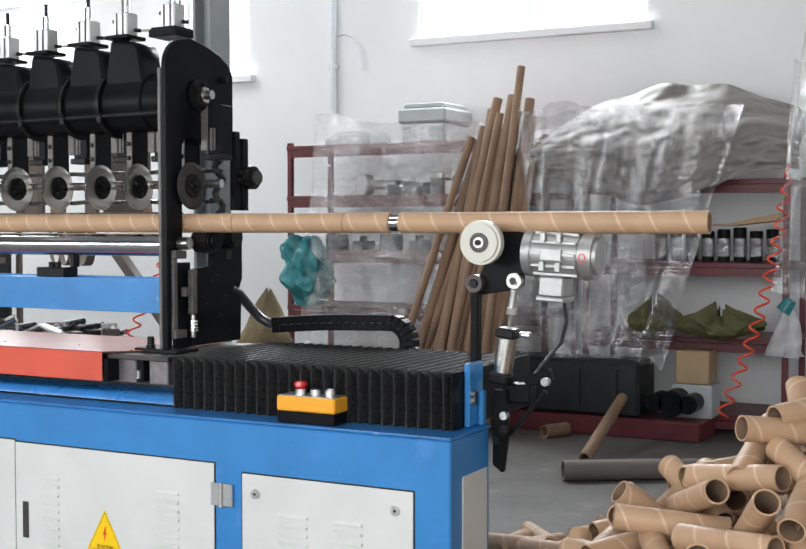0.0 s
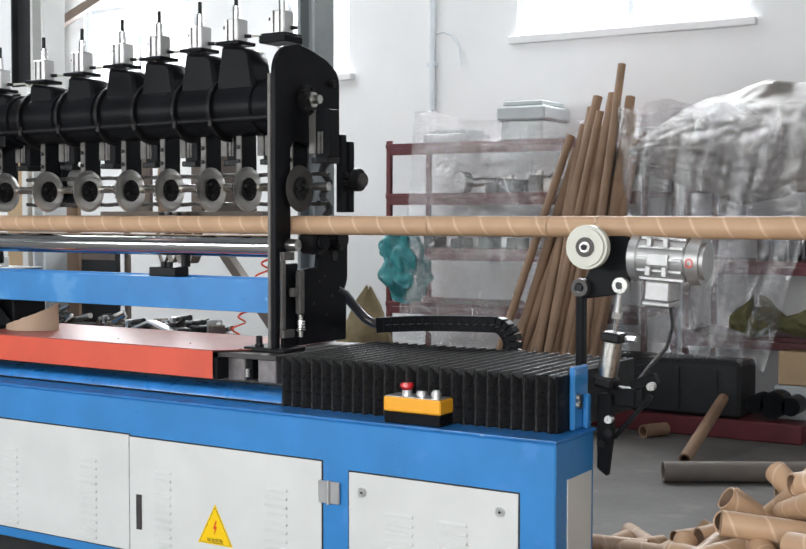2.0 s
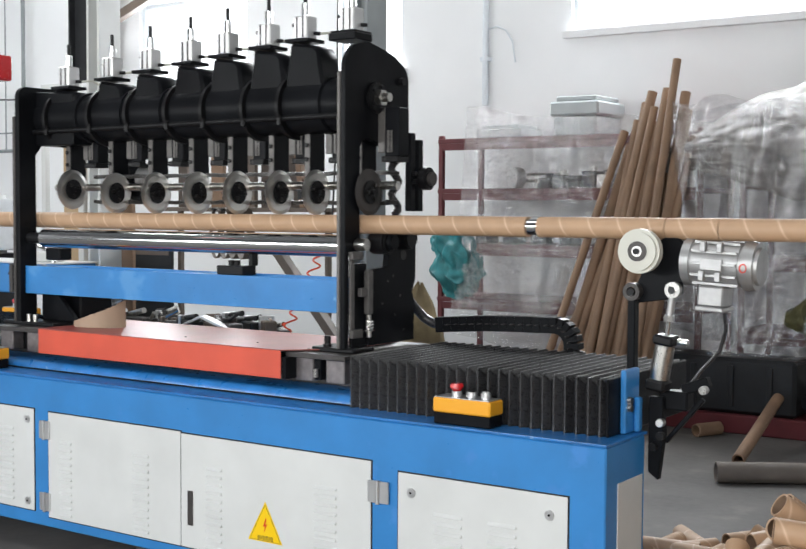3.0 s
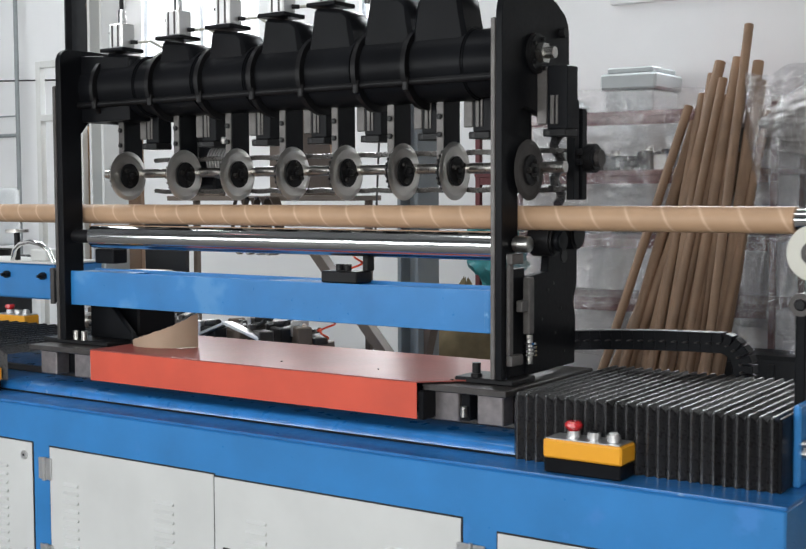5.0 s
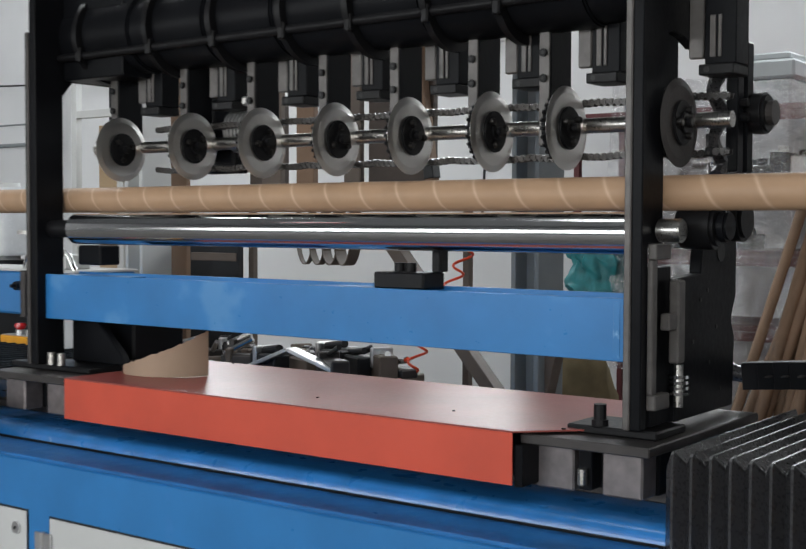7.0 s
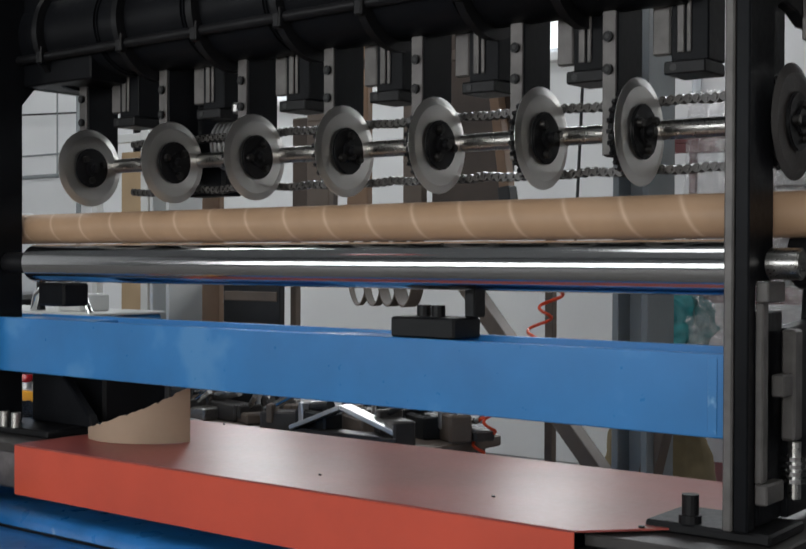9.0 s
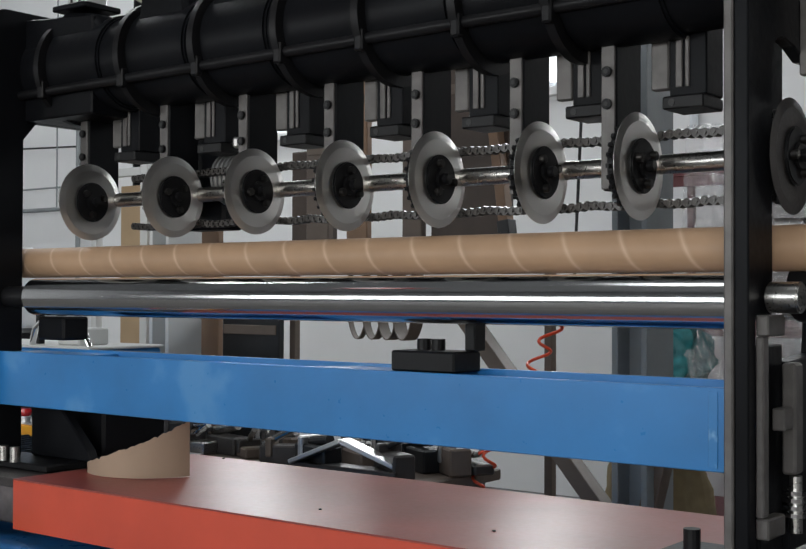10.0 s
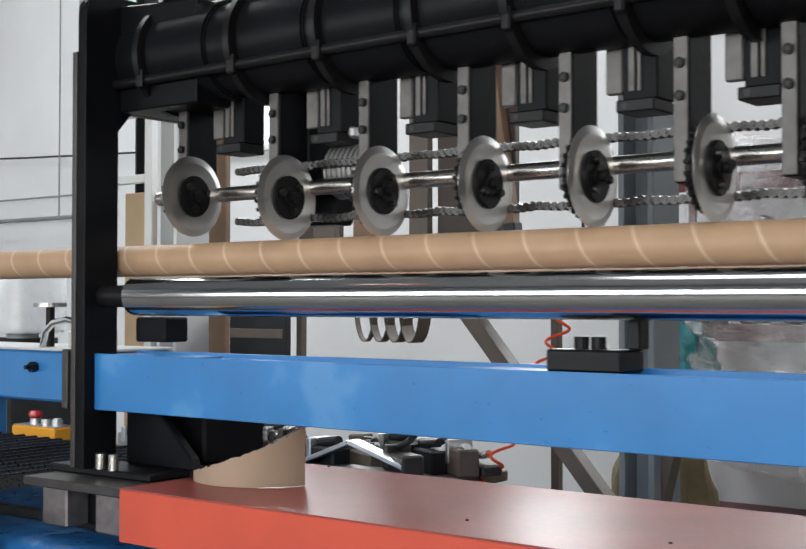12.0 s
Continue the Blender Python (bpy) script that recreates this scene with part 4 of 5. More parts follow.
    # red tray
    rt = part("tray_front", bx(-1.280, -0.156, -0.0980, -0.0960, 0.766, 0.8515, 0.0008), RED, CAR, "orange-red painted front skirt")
    # top is darker than the skirt: its dark reflection sits in the colour
    part("tray_top", ext([(-1.280, -0.0980), (-0.156, -0.0980), (-0.012, 0.05), (-0.012, 0.33), (-1.280, 0.33)], "z", 0.8517, 0.8545, 0.0005), RED_TOP, CAR, "dusty red tray top with its dark reflection in the colour")
    for x, y in ((-0.10, -0.03), (-0.35, 0.02), (-1.18, 0.315), (-0.65, 0.0)):
        part("tray_screw", cy((x, y, 0.8546), (x, y, 0.8565), 0.004 if x > -0.2 else 0.0025, seg=10), BLACKM, CAR)
    # base plates, bearing blocks, hold-down bolts
    part("base_plate", bx(-0.155, 0.072, -0.075, 0.38, 0.832, 0.848, 0.002), GREYM, CAR)
    part("base_plate", bx(-1.575, -1.30, -0.075, 0.38, 0.832, 0.848, 0.002), GREYM, CAR)
    part("plate_foot", bx(-0.105, 0.055, -0.012, 0.10, 0.8482, 0.862, 0.003), BLACKM, CAR)
    part("plate_foot", bx(-1.60, -1.32, 0.0, 0.10, 0.8482, 0.862, 0.003), BLACKM, CAR)
    part("hold_down_bolt", join(cy((-0.05, 0.0, 0.8622), (-0.05, 0.0, 0.872), 0.014, seg=16), cy((-0.05, 0.0, 0.8722), (-0.05, 0.0, 0.897), 0.0105, seg=14)), BLACKM, CAR)
    for x in (-1.45, -1.415):
        part("hold_down_bolt", cy((x, -0.0, 0.862), (x, -0.0, 0.89), 0.0095, seg=14), STEEL, CAR)
    for x in (-0.11, 0.01, -1.53, -1.38):
        part("bearing_block", bx(x - 0.035, x + 0.035, -0.040, 0.0115, 0.7575, 0.8318, 0.003), BLOCK, CAR, "dull steel linear bearing block")
    part("stop_block", bx(-0.062, -0.038, -0.050, -0.02, 0.765, 0.8318, 0.002), BLACK, CAR)
    part("carrier_beam", bx(-1.56, 0.05, 0.012, 0.33, 0.7572, 0.8318, 0.003), BLACK, CAR)
    part("skirt_end", bx(-0.1558, -0.140, -0.092, 0.01, 0.764, 0.8318, 0.001), BLACK, CAR)
    part("bearing_screw", cy((-0.05, -0.058, 0.775), (-0.05, -0.058, 0.80), 0.008, seg=10), STEEL, CAR)
    part("blade_motor", cy((-1.075, 0.215, 1.392), (-0.985, 0.215, 1.392), 0.044, seg=28, bev=0.006), MOTOR, CAR, "small ribbed aluminium motor", smooth=40)
    for k in range(7):
        part("motor_rib", ring((-1.066 + 0.011 * k, 0.215, 1.392), (-1.061 + 0.011 * k, 0.215, 1.392), 0.049, 0.0442, 24), MOTOR, CAR)
    part("motor_bracket", bx(-1.2, -1.08, 0.215, 0.27, 1.30, 1.60, 0.006), BLACK, CAR)
    part("motor_lid", bx(-1.06, -1.0, 0.165, 0.215, 1.4422, 1.462, 0.004), ALU, CAR)
    # drum housing with clamp rings
    dr = part("drum", cy((-1.4748, 0.13, 1.615), (0.0118, 0.13, 1.615), 0.083, seg=40), BLACK, CAR, "black drum housing", smooth=40)
    part("tie_rod", cy((-1.4748, 0.05, 1.565), (0.0118, 0.05, 1.575), 0.009, seg=12), BLACKM, dr, smooth=40)
    part("cable_hose", pipe([(-0.50 + 0.004 * q, 0.19, 1.80 + 0.075 * math.sin(q * 0.16)) for q in range(22)], 0.011, 10), RUBBER, CAR, "black ribbed cable hose", smooth=60)
    for x in (-1.30, -1.08, -0.885, -0.69, -0.52, -0.34, -0.19):
        part("red_cap", cy((x, 0.205, 1.655), (x, 0.225, 1.655), 0.016, seg=14), REDP, CAR)
    # spindle and chain
    YC = YD + 0.066
    sh = part("spindle", cy((-1.47, YC, ZD + 0.008), (0.105, YC, ZD + 0.008), 0.0135, seg=20), STEEL, CAR, smooth=40)
    ch = part("drive_chain", bx(0.062, 0.075, YC - 0.01, YC + 0.01, 1.300, 1.316, 0.002), BLACKM, CAR, "roller chain")
    link = join(cy((-0.0032, -0.0085, 0), (-0.0032, 0.0085, 0), 0.0066, seg=10), bx(-0.0060, 0.0075, -0.0075, -0.0055, -0.0042, 0.0042, 0.0012), bx(-0.0060, 0.0075, 0.0055, 0.0075, -0.0042, 0.0042, 0.0012), cy((-0.0032, -0.0105, 0), (-0.0032, 0.0105, 0), 0.0030, seg=8))
    proto = None
    for z_off, sag in ((0.046, 0.004), (-0.044, -0.006)):
        for k in range(107):
            x = -1.25 + 0.0127 * k
            seg = 0.5 - abs((x * 5.6) % 1 - 0.5)
            z = ZD + z_off + sag * math.sin(seg * 2 * math.pi) * 0.5
            if proto is None:
                bmesh.ops.translate(link, verts=link.verts, vec=(x, YC, z))
                proto = part("link", link, CHAINM, ch, at=(x, YC, z))
            else:
                o = proto.copy()
                scene.collection.objects.link(o)
                o.location = Vector((x, YC, z)) - ORI[ch.name]
    # one cutting head a blade
    disc_mesh = None
    for k, d in enumerate(DISCS):
        hx = (-1.337, -1.106, -0.913, -0.720, -0.551, -0.372, -0.220, -0.035)[k]
        lift = 0.026 + 0.083 * (hx + 0.10)
        if k < 7:
            w = part("head_casting", ext([(hx - 0.056, 1.555), (hx + 0.098, 1.555), (hx + 0.100, 1.665 + lift), (hx + 0.090, 1.715 + lift), (hx + 0.082, 1.765 + lift), (hx + 0.060, 1.782 + lift), (hx - 0.034, 1.795 + lift), (hx - 0.040, 1.755 + lift), (hx - 0.050, 1.70 + lift), (hx - 0.056, 1.65 + lift)], "y", 0.062, 0.165, 0.010), BLACK, CAR, "black cast cutting head", smooth=40)
            part("saddle", cy((hx - 0.0518, 0.13, 1.615), (hx + 0.102, 0.13, 1.615), 0.090, seg=40, bev=0.004), BLACK, w, smooth=40)
            part("clamp_ring", ring((hx - 0.066, 0.13, 1.612), (hx - 0.052, 0.13, 1.612), 0.104, 0.084, 40), BLACKM, w, smooth=40)
            part("clamp_lug", bx(hx - 0.066, hx - 0.05, 0.034, 0.05, 1.55, 1.585, 0.003), BLACKM, w)
        else:
            w = part("head_casting", bx(-0.075, 0.0295, 0.03, 0.12, 1.801, 1.8242, 0.003), BLACK, CAR)
        zt = 1.796 + lift if k < 7 else 1.8245
        part("shelf_plate", bx(hx - 0.055, hx + 0.04, 0.06, 0.15, zt, zt + 0.011, 0.002), BLACK, w)
        c = part("air_cylinder", bx(hx - 0.03, hx + 0.025, 0.075, 0.13, zt + 0.0112, zt + 0.083, 0.004), ALU, CAR, "aluminium compact air cylinder")
        for s in (-1, 1):
            part("cylinder_groove", bx(hx - 0.0025 + s * 0.012 - 0.003, hx - 0.0025 + s * 0.012 + 0.003, 0.0738, 0.0749, zt + 0.015, zt + 0.08, 0), GREYM, c)
        part("gland", cy((hx, 0.10, zt + 0.0832), (hx, 0.10, zt + 0.125), 0.013, seg=16, bev=0.002), CHROME, c, smooth=40)
        part("rod_end", cy((hx, 0.10, zt + 0.1252), (hx, 0.10, zt + 0.165), 0.0065, seg=12), BLACKM, c, smooth=40)
        part("fitting", cy((hx - 0.03, 0.10, zt + 0.06), (hx - 0.05, 0.10, zt + 0.06), 0.006, seg=10), BLACKM, c)
        part("elbow", cy((hx + 0.025, 0.11, zt + 0.03), (hx + 0.04, 0.125, zt + 0.03), 0.006, seg=10), BLACKM, c)
        if k < 7:
            part("air_tube", pipe([(hx + 0.04, 0.125, zt + 0.03), (hx + 0.06, 0.16, zt + 0.035), (hx + 0.085, 0.20, zt + 0.01), (hx + 0.11, 0.22, zt - 0.035), (hx + 0.12, 0.22, zt - 0.09)], 0.004, 8), NYLON, c, "thin white air tube", smooth=60)
        # slide, angle plate and screwed bar under the drum
        bx0 = d - 0.075
        ab = part("slide_bar", bx(bx0, bx0 + 0.022, 0.126, 0.20, 1.325, 1.60, 0.002), BLACK, CAR)
        part("bar_edge", bx(bx0 - 0.0002, bx0 + 0.0205, 0.122, 0.1258, 1.327, 1.598, 0.001), ANGLE, ab)
        for z in (1.445, 1.49):
            sc = part("bar_screw", cy((bx0 + 0.010, 0.1218, z), (bx0 + 0.010, 0.116, z), 0.0075, seg=14, bev=0.001), BLACKM, ab)
            part("screw_socket", cy((bx0 + 0.010, 0.1158, z), (bx0 + 0.010, 0.1152, z), 0.0035, seg=6), INK, sc)
        part("angle_plate", ext([(bx0 + 0.024, 1.60), (bx0 + 0.088, 1.60), (bx0 + 0.088, 1.462), (bx0 + 0.062, 1.462), (bx0 + 0.062, 1.555), (bx0 + 0.024, 1.555)], "y", 0.150, 0.164, 0.002), ANGLE, CAR)
        sb = part("slide_block", bx(bx0 + 0.092, bx0 + 0.146, 0.145, 0.20, 1.450, 1.60, 0.002), BLACK, CAR)
        part("slide_strip", bx(bx0 + 0.102, bx0 + 0.112, 0.1415, 0.1448, 1.462, 1.53, 0.001), ANGLE, sb)
        part("slide_strip", bx(bx0 + 0.116, bx0 + 0.122, 0.1415, 0.1448, 1.462, 1.53, 0.001), ANGLE, sb)
        part("slide_foot", bx(bx0 + 0.086, bx0 + 0.146, 0.134, 0.20, 1.432, 1.4498, 0.002), BLACKM, sb)
        part("foot_hole", cy((bx0 + 0.100, 0.1338, 1.441), (bx0 + 0.100, 0.133, 1.441), 0.005, seg=10), INK, sb)
        # blade
        if disc_mesh is None:
            bm2 = bmesh.new()
            prof = [(0.018, -0.003), (0.060, -0.003), (0.0722, -0.0002), (0.0722, 0.0002), (0.060, 0.003), (0.018, 0.003)]
            n = 64
            g = [[bm2.verts.new((h, r * math.cos(2 * math.pi * i / n), r * math.sin(2 * math.pi * i / n))) for i in range(n)] for r, h in prof]
            for a, b in zip(g, g[1:] + g[:1]):
                for i in range(n):
                    bm2.faces.new((a[i - 1], a[i], b[i], b[i - 1]))
            bl = part("blade", bm2, DISC, CAR, "bevelled bright steel disc blade", at=(0, 0, 0), smooth=9)
            disc_mesh = bl.data
            hubm = part("blade_hub", join(cy((0.0032, 0, 0), (0.0085, 0, 0), 0.037, seg=36, bev=0.002), cy((0.0087, 0, 0), (0.013, 0, 0), 0.017, seg=24, bev=0.0015), cy((0.0132, 0, 0), (0.023, 0, 0), 0.0085, seg=14, bev=0.0015)), BLACKM, None, smooth=40)
            scr = []
            for q in range(3):
                a = radians(120 * q + 20)
                scr.append(part("hub_bolt", cy((0.0087, 0.024 * math.cos(a), 0.024 * math.sin(a)), (0.0175, 0.024 * math.cos(a), 0.024 * math.sin(a)), 0.0062, seg=14, bev=0.001), CHAINM, None))
            teeth = ring((-0.020, 0, 0), (-0.013, 0, 0), 0.052, 0.014, 28)
            tb = [bx(-0.0195, -0.0135, 0.051, 0.059, -0.003, 0.003, 0.001) for _ in range(24)]
            for q, t in enumerate(tb):
                bmesh.ops.rotate(t, cent=(0, 0, 0), matrix=Matrix.Rotation(radians(15 * q), 3, "X"), verts=t.verts)
            spm = part("sprocket", join(teeth, *tb), BLACKM, None)
            first_set = [hubm, *scr, spm]
        else:
            bl = new("blade", disc_mesh if k < 7 else disc_mesh.copy())
            if k == 7:
                bl.data.materials[0] = GREYM
                bl["label"] = "dull grey drive disc"
            bl.parent = CAR
            first_set = [o.copy() for o in first_set]
            for o in first_set:
                scene.collection.objects.link(o)
        bl.location = Vector((d, YD, ZD)) - ORI[CAR.name]
        for o in first_set:
            o.parent = bl
        BLADES.append((bl, Vector((d, YD, ZD)) - ORI[CAR.name], 23.0 * k))


carriage()


def curl(u, v):
    a = radians(200 + 160 * u)
    top = 0.010 + 0.09 * u ** 1.6 + 0.004 * noise.noise((38 * u, 0, 0)) + 0.0025 * noise.noise((90 * u, 2, 0))
    return (-1.17 + 0.085 * math.cos(a) + 0.06 * (u - 0.5), 0.11 + 0.10 * math.sin(a), 0.8555 + top * v)


CURL = solo("paper_curl", sheet(curl, 60, 6, 0.002), BROWN, "torn brown cardboard curl lying on the red tray", "paper scrap", at=(-1.17, 0.11, 0.8555))


# ---- cable chain behind the bellows ----
CHAIN = thing("cable_chain", (0.3, 0.45, 0.70), "black plastic cable carrier chain behind the bellows", "cable carrier")


def cable_chain():
    path = [(0.10, 0.905)] + [(0.10 + 0.03 * k, 0.905 + 0.004 * math.sin(k / 4) + 0.0017 * k) for k in range(1, 15)] + arc(0.535, 0.865, 0.064, 80, -60, 8)
    for k, ((x0, z0), (x1, z1)) in enumerate(zip(path, path[1:])):
        L = math.hypot(x1 - x0, z1 - z0)
        lk = part("chain_link", bar((x0, 0.45, z0), (x1, 0.45, z1), 0.042, 0.05, 0.001), BLACK, CHAIN)
        if k:
            part("link_clip", bar((x0 + (x1 - x0) * 0.7, 0.4235, z0 + (z1 - z0) * 0.7 + 0.0), (x1, 0.4235, z1), 0.03, 0.003, 0.001), GREYM, lk)
    part("hose", pipe([(0.022, 0.31, 1.03), (0.022, 0.36, 1.01), (0.028, 0.41, 0.965), (0.05, 0.44, 0.925), (0.08, 0.45, 0.908), (0.115, 0.45, 0.905)], 0.016, 10), RUBBER, CHAIN, smooth=60)
    part("carrier_foot", bx(0.28, 0.56, 0.43, 0.49, 0.70, 0.80, 0.004), BLACK, CHAIN)


cable_chain()

# ---- haul-off unit at the end of the bed ----
HAUL = thing("haul_off_unit", (1.03, 0.08, 0.58), "motor-driven white roller on a black swing arm at the bed end", "haul-off unit")


def haul():
    part("arm_bar", bx(0.990, 1.012, 0.046, 0.0745, 0.60, 1.058, 0.003), BLACK, HAUL)
    part("bed_bracket", ext([(1.0615, 0.60), (1.09, 0.58), (1.105, 0.70), (1.10, 0.80), (1.0615, 0.80)], "y", 0.03, 0.054, 0.003), BLACK, HAUL)
    jb = part("pivot_block", bx(1.082, 1.16, 0.05, 0.10, 0.765, 0.815, 0.005), BLACK, HAUL)
    part("pivot_arm", bar((1.14, 0.075, 0.82), (1.21, 0.075, 0.845), 0.028, 0.028), BLACK, jb)
    for x, z in ((1.10, 0.735), (1.10, 0.70), (1.215, 0.83), (1.08, 0.67)):
        part("pivot_bolt", cy((x, 0.03, z), (x, 0.012, z), 0.011, seg=12), STEEL if z > 0.72 else BLACKM, HAUL)
    head = part("head_plate", ext([(0.985, 1.06), (1.00, 1.045), (1.10, 1.06), (1.13, 1.075), (1.13, 1.21), (1.10, 1.24), (1.05, 1.20), (1.0, 1.09)], "y", 0.075, 0.088, 0.003), BLACK, HAUL, at=(1.05, 0.08, 1.12))
    wh = part("roller_wheel", cy((1.045, -0.02, 1.187), (1.045, 0.018, 1.187), 0.058, seg=48, bev=0.008), NYLON, head, "white nylon drive roller", smooth=40)
    part("wheel_core", cy((1.045, -0.0205, 1.187), (1.045, -0.023, 1.187), 0.026, seg=28), GREYM, head)
    part("wheel_washer", ring((1.045, -0.026, 1.187), (1.045, -0.0232, 1.187), 0.014, 0.008, 20), STEEL, head)
    part("wheel_shaft", cy((1.045, -0.032, 1.187), (1.045, 0.075, 1.187), 0.008, seg=14), BLACKM, head)
    ez = part("eye_joint", ring((1.0, 0.045, 1.077), (1.0, 0.07, 1.077), 0.024, 0.013, 24), GREYM, head, smooth=40)
    part("eye_pin", cy((1.0, 0.042, 1.077), (1.0, 0.072, 1.077), 0.0098, seg=14), BLACKM, head)
    part("rod_eye", ring((1.115, 0.045, 1.086), (1.115, 0.065, 1.086), 0.021, 0.010, 24), STEEL, head, smooth=40)
    part("rod_eye_pin", cy((1.115, 0.04, 1.086), (1.115, 0.07, 1.086), 0.0098, seg=14), CHROME, head)
    # motor, lying along the bed and tipped a little
    tilt = Matrix.Translation((1.226, 0.10, 1.157)) @ Matrix.Rotation(radians(3), 4, "Y") @ Matrix.Diagonal((0.80, 1, 1, 1))

    def turn(b):
        bmesh.ops.transform(b, matrix=tilt, verts=b.verts)
        return b
    part("motor_body", turn(cy((-0.08, 0, 0), (0.075, 0, 0), 0.058, seg=32)), MOTOR, head, "ribbed aluminium motor", smooth=40)
    part("motor_flange", turn(cy((-0.115, 0, 0), (-0.08, 0, 0), 0.064, seg=32, bev=0.004)), MOTOR, head, smooth=40)
    part("fan_cover", turn(cy((0.0752, 0, 0), (0.135, 0, 0), 0.066, 0.060, 32, 0.012)), MOTOR, head, "smooth aluminium fan cover", smooth=40)
    part("fan_label", turn(ext([(0.012 * math.cos(k), 0.012 * math.sin(k)) for k in [2 * math.pi * q / 20 for q in range(20)]], "y", -0.0675, -0.066)), NYLON, head)
    part("fan_label_ring", turn(ring((0.1, -0.0685, -0.004), (0.1, -0.0676, -0.004), 0.012, 0.009, 20)), WARNRED, head)
    for k in range(11):
        a = radians(-150 + 30 * k)
        part("motor_fin", turn(bar((-0.078, 0.061 * math.sin(a), 0.061 * math.cos(a)), (0.073, 0.061 * math.sin(a), 0.061 * math.cos(a)), 0.008, 0.008, 0.001)), MOTOR, head)
    part("motor_nameplate", turn(bx(-0.04, 0.03, -0.068, -0.064, -0.016, 0.014, 0.001)), MOTOR, head)
    for x in (-0.045, 0.01):
        for z in (0.03, -0.045):
            part("motor_lug", turn(bx(x, x + 0.018, -0.068, -0.05, z, z + 0.026, 0.002)), MOTOR, head)
    part("terminal_box", turn(bx(-0.055, 0.03, -0.04, 0.04, -0.112, -0.058, 0.005)), MOTOR, head)
    part("terminal_lid", turn(bx(-0.06, 0.035, -0.044, 0.044, -0.124, -0.1122, 0.003)), MOTOR, head)
    # gas strut style air cylinder
    part("piston_rod", cy((1.113, 0.055, 1.07), (1.098, 0.055, 0.955), 0.006, seg=14), CHROME, HAUL, smooth=40)
    part("rod_sleeve", cy((1.112, 0.055, 1.062), (1.106, 0.055, 1.015), 0.010, seg=14), MOTOR, HAUL, smooth=40)
    part("rod_nut", cy((1.106, 0.055, 1.014), (1.104, 0.055, 0.998), 0.014, seg=6), STEEL, HAUL)
    cyb = part("air_cylinder", cy((1.095, 0.055, 0.935), (1.080, 0.055, 0.845), 0.026, seg=24), STEEL, HAUL, "steel barrel air cylinder", smooth=40)
    part("cylinder_cap", bar((1.0955, 0.055, 0.936), (1.099, 0.055, 0.962), 0.06, 0.055, 0.006), BLACKM, cyb)
    part("cylinder_cap", bar((1.075, 0.055, 0.815), (1.0795, 0.055, 0.844), 0.06, 0.055, 0.006), BLACKM, cyb)
    part("air_fitting", cy((1.13, 0.055, 0.945), (1.16, 0.05, 0.945), 0.008, seg=10), STEEL, cyb)
    part("hose", pipe([(1.235, 0.10, 1.03), (1.235, 0.12, 0.98), (1.215, 0.13, 0.92), (1.17, 0.13, 0.87), (1.12, 0.12, 0.80)], 0.005, 8), RUBBER, HAUL, smooth=60)
    part("lower_link", bar((1.10, 0.06, 0.68), (1.20, 0.06, 0.80), 0.016, 0.012), BLACK, HAUL)
    return head


HEAD = haul()

# ---- winder beyond the carriage ----
def winder():
    w = thing("tube_winder", (-2.5, 0.6, FLOOR), "blue tube winding machine beyond the carriage", "winding machine")
    part("arm_box", bx(-3.0, -1.955, 0.60, 0.84, 0.90, 1.034, 0.006), BLUE, w)
    part("arm_top", bx(-3.0, -1.950, 0.596, 0.844, 1.0342, 1.042, 0.002), PANEL, w, "pale cover plate")
    part("column", bx(-2.9, -2.6, 0.54, 0.78, FLOOR, 0.7498, 0.006), BLUE, w)
    part("shelf", bx(-3.0, -1.90, 0.505, 0.80, 0.75, 0.770, 0.004), BLACK, w, "black shelf under the arm")
    part("upright", bx(-2.9, -2.6, 0.60, 0.78, 0.7702, 0.8998, 0.006), BLUE, w)
    for x in (-2.01, -2.22):
        kb = part("clamp_knob", cy((x, 0.5998, 0.99), (x, 0.58, 0.99), 0.014, seg=6), BLACKM, w)
        part("knob_stem", cy((x, 0.5798, 0.99), (x, 0.565, 0.99), 0.006, seg=10), BLACKM, kb)
    part("bracket", bx(-2.14, -2.05, 0.64, 0.74, 1.0422, 1.087, 0.004), PANEL, w)
    part("handle", pipe([(-2.22, 0.62, 1.042), (-2.20, 0.615, 1.085), (-2.16, 0.61, 1.108), (-2.10, 0.61, 1.118), (-2.04, 0.61, 1.108), (-2.00, 0.615, 1.085), (-1.98, 0.62, 1.042)], 0.009, 10), CHROME, w, "bent chrome handle", smooth=60)
    part("spindle", cy((-2.24, 0.66, 1.0422), (-2.24, 0.66, 1.15), 0.012, seg=14), BLACKM, w)
    part("hand_wheel", ring((-2.24, 0.66, 1.15), (-2.24, 0.66, 1.162), 0.045, 0.030, 24), STEEL, w)
    f = thing("film_roll", (-3.4, 1.4, FLOOR), "translucent roll of white belt beside the winder", "roll")
    part("roll", cy((-3.4, 1.4, 1.05), (-3.4, 1.4, 1.33), 0.16, seg=40, bev=0.01), WHITEROLL, f, smooth=40)
    part("core", cy((-3.4, 1.4, 1.0), (-3.4, 1.4, 1.35), 0.06, seg=24), PANEL, f, smooth=40)
    part("stand", bx(-3.55, -3.25, 1.25, 1.55, FLOOR, 1.0, 0.006), DARK, f)
    part("base_disc", cy((-3.4, 1.4, 1.0002), (-3.4, 1.4, 1.03), 0.13, seg=28), BLACKM, f)


winder()


